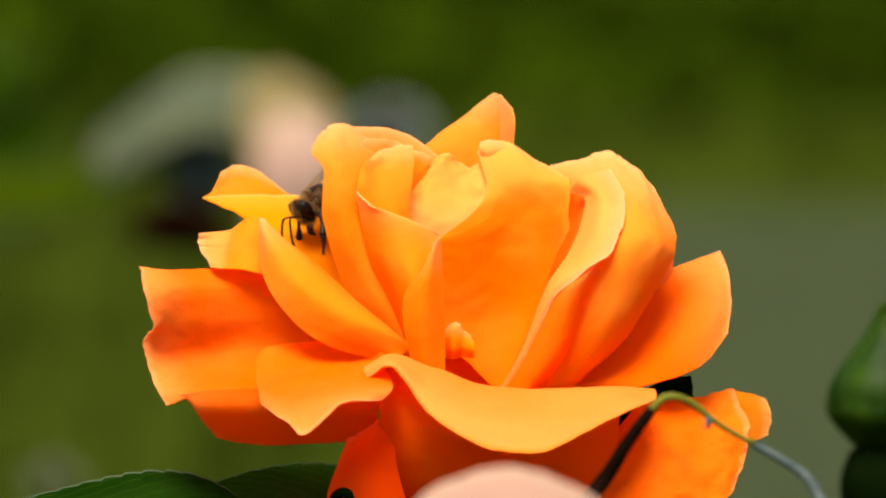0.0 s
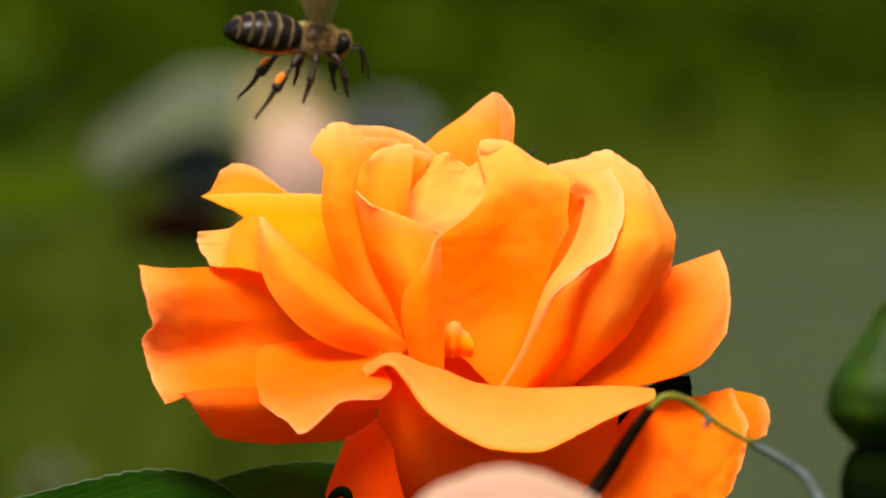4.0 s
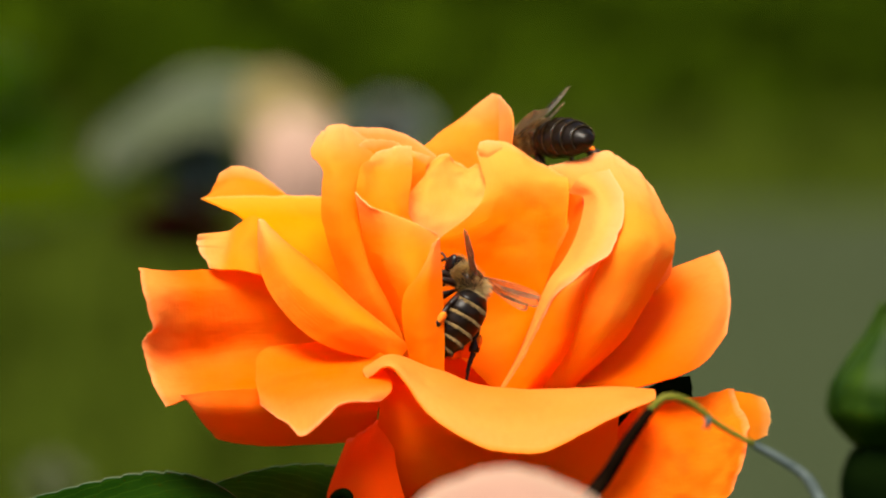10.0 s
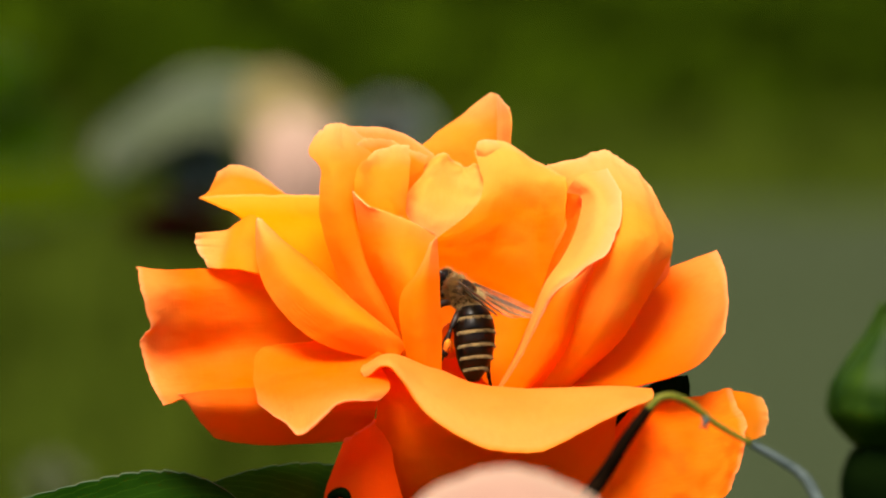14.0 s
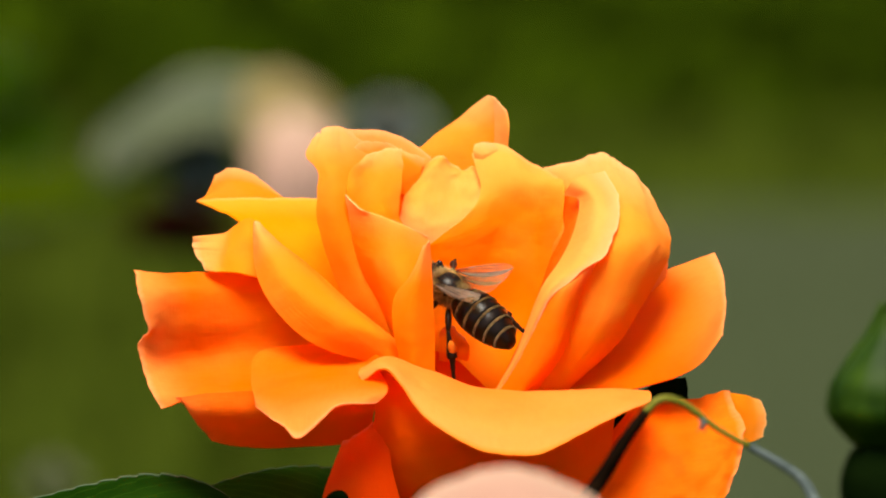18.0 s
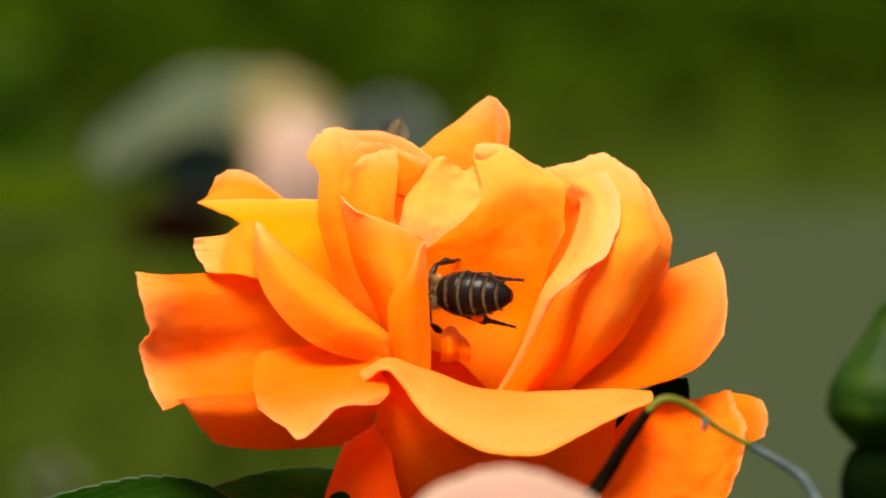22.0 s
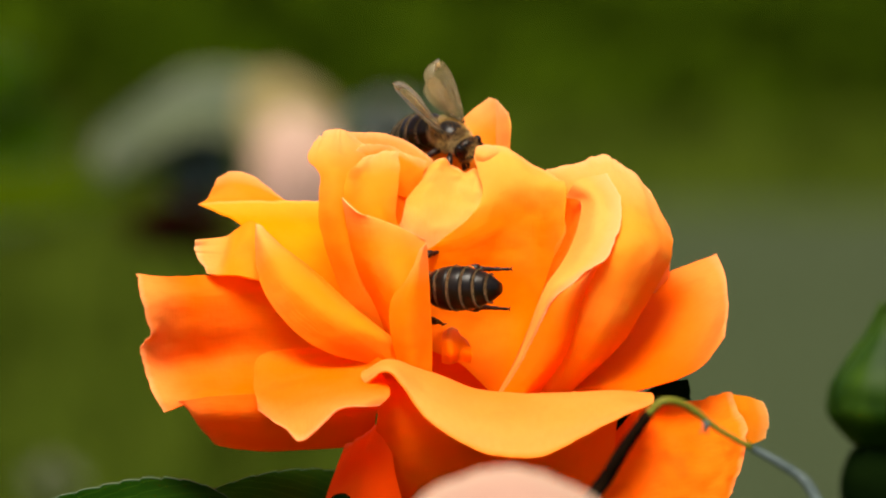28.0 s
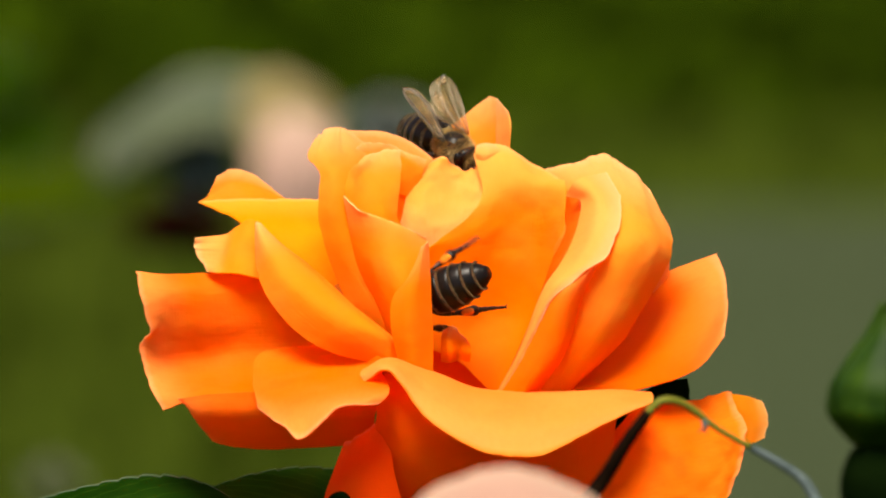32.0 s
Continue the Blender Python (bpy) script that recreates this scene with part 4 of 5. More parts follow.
def round_bud(name, where, radius, label):
    """A swelling bud of broad petals wrapped over one another into a dome."""
    ob = new(name)
    ob.matrix_basis = STAGE @ pose(where[0] * MM, where[1] * MM, where[2] * MM)
    tagged(ob, label, "rosebud")
    for k in range(6):
        turn, r = Matrix.Rotation(k * 2.4, 3, "Z"), radius * (1.0 - 0.045 * k)
        mid, across, along = Vector((0, -0.75, 0.66)), Vector((1, 0, 0)), Vector((0, 0.66, 0.75))
        rows = []
        for s in (-1.9, -1.1, -0.45, 0.1, 0.5, 0.85):
            row = []
            for q in (-1.3, -0.7, 0, 0.7, 1.3):
                d = turn @ (mid + across * q + along * (s - 0.12 * q * q)).normalized() * r
                row.append((d.x, d.y, d.z * 0.95))
            rows.append(row)
        petal(ob, "pale pink wrapped petal", rows, PINK, 0.4, 0.12, 9)
    foot = ob.matrix_basis.inverted() @ Vector((0.01, -0.1, 0))
    v, f = tube(smooth_path([px_mm(0, 0, -radius * 0.8), px_mm(0, 0, -60), tuple(Vector(px_mm(0, 0, -60)).lerp(foot, 0.5)), tuple(foot)], 18), [0.002] * 18, 8)
    part("stem", mesh_of("stem", v, f, GREEN_STEM), ob, "green rose stem")


round_bud("pink_rosebud", (6.1, -180, -33), 13.2, "pale pink rosebud close before the bloom")

simple_bloom("pale_rose", (-92.8, 1400, -57), 12, (20, 0, 0), [CREAM], "small faded cream rose, far behind the leaves", "rose", 11, 2)
far_leaves = new("far_leaf_spray")
far_leaves.matrix_basis = STAGE
tagged(far_leaves, "bright green and dark red rose leaves behind", "leaves")
leaf(far_leaves, (-154.8, 1430, 7), (-69.3, 1450, 16), (2, 6, 7.4), (0, -4, 2), "bright green young leaflet", BRIGHT_LEAF)
leaf(far_leaves, (-77.3, 1430, 6.7), (-48.3, 1440, 3.5), (2, 8, 6.5), (0, -4, 2), "dark red shaded leaflet", RED_LEAF)
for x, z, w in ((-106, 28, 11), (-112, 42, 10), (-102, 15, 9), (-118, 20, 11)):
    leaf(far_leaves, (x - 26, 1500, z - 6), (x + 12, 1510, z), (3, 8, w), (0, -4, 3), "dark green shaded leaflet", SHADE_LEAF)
v, f = tube(smooth_path([px_mm(-69.3, 1450, 19.8), px_mm(-56.9, 1340, 13.6), px_mm(-47.0, 1250, 0.0), px_mm(-44.6, 1240, -49.5), px_mm(-44.6, 1260, -148.6), px_mm(-44.6, 1310, -346.6), px_mm(-44.6, 1350, -557.1)], 30), [0.0007] * 30, 8)
part("leaf_stalk", mesh_of("leaf_stalk", v, f, DARK_STEM), far_leaves, "dark leaf stalk")


def rosebud():
    """A half-shut bud: a pear-shaped body under five clasping sepals, over a narrower receptacle."""
    bud = new("rosebud")
    bud.matrix_basis = STAGE @ pose(54.2 * MM, 130 * MM, -19.6 * MM, 0, 6, 0)
    tagged(bud, "closed green rosebud on a dark stem", "rosebud")
    profile = [(-4.6, 3.6), (-3.4, 5.0), (-1.4, 6.9), (0.6, 7.3), (2.5, 7.1), (4, 6.4), (5.8, 5.3), (7.2, 4.4), (9.3, 3.2), (12, 1.8), (14, 0.6)]
    verts, faces, seg = [], [], 28
    for h, r in profile:
        for i in range(seg):
            w = 2 * math.pi * i / seg
            q = r * (1 + 0.05 * math.cos(5 * w + 0.3))
            verts.append(px_mm(q * math.cos(w), q * math.sin(w), h))
    for j in range(len(profile) - 1):
        for i in range(seg):
            c, d = j * seg + i, j * seg + (i + 1) % seg
            faces.append((c, d, d + seg, c + seg))
    faces += [tuple(range(seg))[::-1], tuple((len(profile) - 1) * seg + i for i in range(seg))]
    part("bud_body", mesh_of("bud_body", verts, faces, BUD_GREEN), bud, "tight green bud")
    for k in range(5):
        turn = k * 2 * math.pi / 5 + 0.35
        rows = []
        for h, r, half in ((-4.4, 4.0, 0.5), (-1.4, 7.2, 0.52), (0.8, 7.5, 0.5), (2.8, 7.2, 0.48), (5.8, 5.6, 0.42), (9.6, 3.4, 0.3), (13, 2.0 + 0.8 * (k % 2), 0.1)):
            rows.append([((r - 0.35 * q * q) * math.cos(turn + half * q), (r - 0.35 * q * q) * math.sin(turn + half * q), h) for q in (-1, 0, 1)])
        petal(bud, "pointed green sepal", rows, BUD_GREEN, 0.5, 0.1, 5, "sepal")
    v, f = blob(px_mm(0.4, 0, -9.2), px_mm(5.4, 5.4, 6.8))
    part("receptacle", mesh_of("receptacle", v, f, DEEP_GREEN), bud, "green receptacle with shade in its colour")
    foot = bud.matrix_basis.inverted() @ Vector((0.06, 0.16, 0))
    v, f = tube(smooth_path([px_mm(0.4, 0, -14), px_mm(0, 2, -60), tuple(Vector(px_mm(0, 2, -60)).lerp(foot, 0.5)), tuple(foot)], 18), [0.0026] * 18, 10)
    part("stem", mesh_of("stem", v, f, DARK_STEM), bud, "dark green stem")


rosebud()


# ---------------------------------------------------------------- honey bees
def hairs(points, length, radius, seed):
    """Many fine tapering hairs standing off a surface: pairs of place and direction, in metres."""
    rng = random.Random(seed)
    verts, faces = [], []
    for p, d in points:
        d = (Vector(d) + Vector((rng.uniform(-0.5, 0.5), rng.uniform(-0.5, 0.5), rng.uniform(-0.5, 0.5)))).normalized()
        s = length * rng.uniform(0.5, 1.2)
        a = d.cross(Vector((0.3, 0.5, 0.81))).normalized() * radius
        b = d.cross(a).normalized() * radius
        k = len(verts)
        verts += [p + a, p - a * 0.5 + b * 0.87, p - a * 0.5 - b * 0.87, p + d * s]
        faces += [(k, k + 1, k + 3), (k + 1, k + 2, k + 3), (k + 2, k, k + 3)]
    return verts, faces


def on_blob(centre, radii, count, rng, keep):
    out = []
    while len(out) < count:
        q = Vector((rng.gauss(0, 1), rng.gauss(0, 1), rng.gauss(0, 1))).normalized()
        if keep(q):
            out.append((Vector((centre[0] + q.x * radii[0], centre[1] + q.y * radii[1], centre[2] + q.z * radii[2])) * MM, Vector((q.x / radii[0], q.y / radii[1], q.z / radii[2])).normalized()))
    return out


def wing_mesh(length, width, worn=0.0):
    """A bee's wing with its hinge at the origin, reaching backwards along -x: a nearly straight leading edge, a broad rounded outer third.
    worn: how far the tip is frayed away."""
    nu, nv, grid, uvs = 17, 26, [], []
    for j in range(nv):
        t = j / (nv - 1)
        tip = math.sqrt(max(0.0, 1 - (max(0.0, t - 0.78) / 0.22) ** 2))
        lead = width * (0.08 + 0.2 * math.sin(math.pi * 0.75 * t)) * (0.25 + 0.75 * tip)
        trail = width * (0.06 + 0.66 * math.sin(math.pi * 0.5 * min(1, t / 0.72)) ** 1.3) * tip
        for i in range(nu):
            u = i / (nu - 1)
            y = lead - (lead + trail) * u
            bite = worn * max(0.0, math.sin(u * 11 + 0.6)) * (0.4 + 0.6 * u) * max(0.0, t - 0.6) / 0.4
            z = 0.1 * math.sin(u * 9 + t * 3) + 0.25 * t * t
            grid.append(np.array((-length * (t - bite), y, z)) * MM)
            uvs.append((u, t))
    verts, faces, uv2 = sheet(grid, uvs, nu, nv, 0.03 * MM)
    return mesh_of("wing", verts, faces, WING, uv2)


def vein_mesh(length, width):
    pieces = []
    for y0, y1, e in ((0.06, 0.24, 0.84), (0.03, 0.08, 0.8), (0.0, -0.14, 0.78), (-0.02, -0.36, 0.66), (-0.03, -0.5, 0.5)):
        pts = smooth_path([(0, y0 * width * MM, 0.00006), (-length * e * 0.5 * MM, (y0 + (y1 - y0) * 0.7) * width * MM, 0.00012), (-length * e * MM, y1 * width * MM * 0.9, 0.0002)], 8)
        pieces.append(tube(pts, [0.00004 - 0.000002 * i for i in range(8)], 5))
    for t, y0, y1 in ((0.36, 0.05, -0.2), (0.5, 0.14, -0.06), (0.6, 0.06, -0.26), (0.7, 0.16, -0.05)):
        pieces.append(tube([(-length * t * MM, y0 * width * MM, 0.00012), (-length * (t + 0.04) * MM, y1 * width * MM, 0.00012)], [0.000022] * 2, 5))
    v, f = merge(*pieces)
    return mesh_of("vein", v, f, LEG_CHITIN)


BEE_MESH = {}


def bee(label, group, bands=None):
    """A worker honey bee, head to +x, back to +z, origin in the thorax. Returns the thing and its moving parts."""
    ob = new("honey_bee")
    tagged(ob, label, "bee", group)
    rng = random.Random(21)
    if not BEE_MESH:
        M = BEE_MESH
        M["thorax"] = mesh_of("thorax", *blob((0, 0, 0), px_mm(2.0, 1.8, 1.7), 28, 18), CHITIN)
        pts = on_blob((0, 0, 0), (1.9, 1.7, 1.6), 5200, rng, lambda q: q.z > -0.75 and not (q.z > 0.74 and abs(q.x + 0.05) < 0.55 and rng.random() < 0.93))
        M["thorax_fuzz"] = mesh_of("fuzz", *hairs(pts, 0.62 * MM, 0.022 * MM, 2), FUZZ, smooth=False)
        pts = on_blob((-1.0, 0, 0), (1.4, 1.65, 1.55), 900, rng, lambda q: q.x < -0.2) + on_blob((0.8, 0, 0), (1.4, 1.6, 1.5), 700, rng, lambda q: q.x > 0.35)
        M["collar"] = mesh_of("collar", *hairs(pts, 0.65 * MM, 0.028 * MM, 3), PALE_FUZZ, smooth=False)
        M["head"] = mesh_of("head", *blob((0, 0, 0), px_mm(1.0, 1.5, 1.7), 28, 18, lambda x, y, z: (x, y * (1 + 0.25 * z), z)), CHITIN)
        pts = on_blob((0, 0, 0), (0.95, 1.4, 1.6), 700, rng, lambda q: abs(q.y) < 0.6)
        M["head_fuzz"] = mesh_of("fuzz", *hairs(pts, 0.55 * MM, 0.03 * MM, 4), FUZZ, smooth=False)
        M["eye"] = mesh_of("eye", *blob((0, 0, 0), px_mm(0.65, 0.42, 1.1), 20, 14), EYE_BLACK)
        v, f = tube(smooth_path([(0, 0, 0), px_mm(0.9, 0.3, 0.7), px_mm(1.5, 0.5, 0.6), px_mm(2.6, 0.8, -0.6), px_mm(3.4, 1.1, -1.8)], 14), [0.00012 + 0.00003 * (i > 4) for i in range(14)], 7)
        M["antenna"] = mesh_of("antenna", v, f, LEG_CHITIN)
        v, f = merge(tube(smooth_path([(0, 0.0002, 0), px_mm(0.5, 0.35, -0.6), px_mm(0.3, 0.05, -1.2)], 7), [0.0003 - 0.00003 * i for i in range(7)], 7),
                     tube(smooth_path([(0, -0.0002, 0), px_mm(0.5, -0.35, -0.6), px_mm(0.3, -0.05, -1.2)], 7), [0.0003 - 0.00003 * i for i in range(7)], 7))
        M["jaw"] = mesh_of("jaw", v, f, LEG_CHITIN)
        # abdomen: six overlapping plates, each with a pale hair band at its front
        prof = lambda s: 2.45 * (max(0.0, 1 - ((s - 0.38) / 0.66) ** 2 if s > 0.38 else 1 - ((0.38 - s) / 0.48) ** 2)) ** 0.6
        cuts = [0.0, 0.17, 0.36, 0.54, 0.7, 0.85, 1.0]
        L = 8.1
        for k in range(6):
            s0, s1 = cuts[k], cuts[k + 1]
            verts, faces, seg, n = [], [], 32, 7
            for j in range(n + 1):
                s = s0 + (s1 - s0) * j / n
                r = (prof(s) * (0.98 + 0.024 * min(1.0, j / n * 1.5)) + 0.02) * (1 if j < n else 0.975)
                for i in range(seg):
                    w = 2 * math.pi * i / seg
                    verts.append(px_mm(-L * s - (0.12 if j == n else 0), r * math.cos(w), r * 0.9 * math.sin(w) - 0.9 * s * s))
            for j in range(n):
                for i in range(seg):
                    a, b = j * seg + i, j * seg + (i + 1) % seg
                    faces.append((a, b, b + seg, a + seg))
            faces += [tuple(range(seg))[::-1], tuple(n * seg + i for i in range(seg))]
            M["plate", k] = mesh_of("plate", verts, faces, CHITIN)
            pts = []
            for i in range(700):
                s = s0 + (s1 - s0) * rng.uniform(0.0, 0.1)
                w = rng.uniform(-0.4, math.pi + 0.4)
                r = prof(s) * 0.975
                pts.append((Vector(px_mm(-L * s, r * math.cos(w), r * 0.9 * math.sin(w) - 0.9 * s * s)), Vector((-2.6, math.cos(w), math.sin(w)))))
            M["band", k] = mesh_of("hair_band", *hairs(pts, 0.42 * MM, 0.05 * MM, 30 + k), BAND if k else PALE_FUZZ, smooth=False)
        M["fore"], M["hind"], M["worn"] = wing_mesh(7.9, 3.1), wing_mesh(5.8, 2.4), wing_mesh(8.0, 3.1, 0.16)
        M["fore_vein"], M["hind_vein"] = vein_mesh(7.9, 3.1), vein_mesh(5.6, 2.4)
        # legs: thigh as the part, shin and foot beneath it
        for key, thigh, shin, foot in (("front", 2.0, 1.8, 1.9), ("middle", 2.3, 2.0, 2.2), ("rear", 2.7, 3.1, 3.5)):
            v, f = tube(smooth_path([(0, 0, 0), px_mm(0, thigh * 0.5, 0.25), px_mm(0, thigh, 0)], 9), [0.00022 + 0.00016 * math.sin(math.pi * i / 8) for i in range(9)], 9)
            M[key] = mesh_of("leg", v, f, LEG_CHITIN)
            wide = 0.00030 if key != "rear" else 0.00052
            v, f = merge(tube(smooth_path([(0, 0, 0), px_mm(0, shin * 0.5, -0.05), px_mm(0, shin, 0)], 9), [0.00018 + wide * (i / 8) ** 1.2 * (1 if i < 8 else 0.7) for i in range(9)], 9),
                         tube(smooth_path([px_mm(0, shin, 0), px_mm(0.1, shin + foot * 0.45, -0.25), px_mm(0.2, shin + foot, -0.2)], 12), [0.00032 - 0.000018 * i + 0.00005 * (i % 3 == 1) for i in range(12)], 8),
                         tube([px_mm(0.2, shin + foot, -0.2), px_mm(0.45, shin + foot + 0.3, -0.35)], [0.00012, 0.00002], 6), tube([px_mm(0.2, shin + foot, -0.2), px_mm(-0.1, shin + foot + 0.3, -0.35)], [0.00012, 0.00002], 6))
            M[key, "shin"] = mesh_of("shin", v, f, LEG_CHITIN)
        M["pollen"] = mesh_of("pollen", *blob((0, 0, 0), px_mm(0.42, 0.8, 0.42), 16, 10, lambda x, y, z: (x * (1 + 0.15 * math.sin(5 * z)), y, z)), POLLEN)
    M = BEE_MESH
    th = part("thorax", M["thorax"], ob, "dark thorax")
    part("fuzz", M["thorax_fuzz"], th, "golden brown fur")
    part("collar", M["collar"], th, "pale fur collar")
    hd = part("head", M["head"], ob, "dark furry head", pose(2.55 * MM, 0, -0.5 * MM, 0, 20, 0))
    part("fuzz", M["head_fuzz"], hd)
    for s in (1, -1):
        part("eye", M["eye"], hd, "shiny black compound eye", pose(0.05 * MM, s * 1.3 * MM, 0.35 * MM, s * -12, 0, 0))
        an = part("antenna", M["antenna"], hd, "thin dark antenna", pose(0.95 * MM, s * 0.5 * MM, 0.1 * MM, 0, 0, 0))
        if s < 0:
            an.matrix_basis = pose(0.95 * MM, s * 0.5 * MM, 0.1 * MM, 0, 0, -22)
    part("jaw", M["jaw"], hd, "", pose(0.35 * MM, 0, -1.6 * MM))
    ab = part("abdomen", M["plate", 0], ob, "black abdomen with cream bands", pose(-1.75 * MM, 0, -0.1 * MM))
    for k in range(6):
        if k:
            part("plate", M["plate", k], ab, "black shiny plate")
        me = M["band", k]
        if bands:
            me = me.copy()
            me.materials[0] = bands
        part("hair_band", me, ab, "dull brown hair band" if bands else "cream hair band")
    limbs = {"abdomen": ab, "head": hd}
    for s in (1, -1):
        for key in ("fore", "hind"):
            w = part("wing", M["worn" if bands and key == "fore" else key], ob, "clear brownish wing" + (" with frayed tip" if bands and key == "fore" else ""))
            w.scale = (1, s, 1)
            part("vein", M[key + "_vein"], w)
            limbs[key, s] = w
        for key, knee in (("front", -50), ("middle", -55), ("rear", -28)):
            lg = part("leg", M[key], ob, "dark jointed leg")
            length = {"front": 2.0, "middle": 2.3, "rear": 2.7}[key]
            sh = part("shin", M[key, "shin"], lg, "", pose(0, length * MM, 0, knee, 0, s * {"front": -25, "middle": 10, "rear": 14}[key]))
            if key == "rear":
                part("pollen", M["pollen"], lg, "orange pollen load", pose(s * -0.5 * MM, 4.4 * MM, -0.6 * MM, knee, 0, s * 14))
            limbs[key, s] = lg
    return ob, limbs


def bee_pose(x, y, z, heading, away, roll):
    """The pose of a bee at a place in the bloom's millimetres: heading in degrees from the right, anticlockwise as seen from the camera's side,
    away from the viewer, and the roll of its back from the viewer's side."""
    a, e, r = radians(heading), radians(away), radians(roll)
    f = Vector((math.cos(e) * math.cos(a), math.sin(e), math.cos(e) * math.sin(a)))
    d = Vector((0, -1, 0))
    d = (d - f * d.dot(f)).normalized()
    d = d * math.cos(r) + f.cross(d) * math.sin(r)
    m = Matrix((f, d.cross(f), d)).transposed().to_4x4()
    m.translation = Vector((x, y, z)) * MM
    return STAGE @ m


FRONT_BEE, FRONT_LIMBS = bee("brown honey bee with cream-banded abdomen and pollen loads", "honey bees on the rose")
BACK_BEE, BACK_LIMBS = bee("dark honey bee with worn clear wings and pollen loads", "honey bees on the rose", DULL_BAND)

# -- bees begin
# rows: seconds, sideways, up (millimetres), lean (degrees)
SWAY = [(0, 0.09, -0.11, -0.03), (0.5, 0.01, -0.11, -0.03), (1, -0.01, -0.11, -0.03), (1.5, 0.01, -0.11, -0.03), (2, -0.01, -0.11, -0.03), (2.5, 0.01, -0.05, 0.09),
        (3, -0.05, 0.05, -0.09), (3.5, 0.01, 0.02, 0.09), (5.5, -0.03, -0.02, 0.03), (6, 0.05, -0.02, 0.03), (6.5, 0.05, -0.02, 0.03), (7, -0.01, -0.02, 0.03),
        (7.5, 0.13, -0.05, 0.09), (8, -0.03, -0.02, 0.03), (8.5, 0.01, -0.05, 0.09), (9, 0.07, -0.11, -0.03), (9.5, -0.03, -0.11, -0.03), (10, -0.01, -0.17, -0.14),
        (10.5, -0.03, -0.11, -0.03), (11, -0.01, -0.11, -0.03), (11.5, -0.18, -0.17, -0.14), (12, -0.18, -0.11, -0.03), (12.5, -0.13, -0.11, -0.03), (13, -0.09, -0.11, -0.03),
        (13.5, -0.24, -0.08, -0.09), (14, -0.24, -0.08, -0.09), (14.5, -0.22, 0.02, 0.09), (16.5, -0.20, -0.08, -0.09), (17, -0.40, -0.20, -0.20), (17.5, -0.44, -0.51, -0.20),
        (18, -0.51, -0.39, -0.20), (18.5, -0.28, -0.17, -0.14), (19, -0.32, -0.20, -0.20), (19.5, -0.38, -0.45, -0.32), (20, -0.46, -0.45, -0.32), (20.5, -0.32, -0.36, -0.26),
        (21, -0.34, -0.36, -0.26), (21.5, -0.51, -0.42, -0.38), (22, -0.38, -0.48, -0.38), (22.5, -0.42, -0.29, -0.38), (23, -0.28, -0.36, -0.26), (23.5, -0.46, -0.45, -0.43),
        (24, -0.32, -0.54, -0.26), (24.5, -0.28, -0.48, -0.38), (25, -0.32, -0.48, -0.38), (25.5, -0.40, -0.48, -0.38), (27.5, -0.22, -0.67, -0.38), (28, -0.28, -0.67, -0.38),
        (28.5, -0.20, -0.54, -0.26), (29, -0.28, -0.45, -0.32), (29.5, -0.28, -0.60, -0.38), (30, -0.28, -0.45, -0.32), (30.5, -0.28, -0.33, -0.20), (31, -0.32, -0.54, -0.26),
        (31.5, -0.32, -0.67, -0.38), (32, -0.32, -0.51, -0.20)]
PUSHED = [(0, 0.00, 0.00), (11, 0.00, 0.00), (14.5, -0.06, 0.00), (16.5, -0.19, 0.00), (17, -0.43, 0.00), (18, -0.56, -0.06), (19, -0.81, -0.06), (20, -1.05, -0.12), (22, -1.18, -0.12), (23, -1.18, -0.06), (25.5, -1.18, -0.06), (28, -1.12, -0.06), (30, -0.93, -0.06), (32, -0.93, -0.06)]
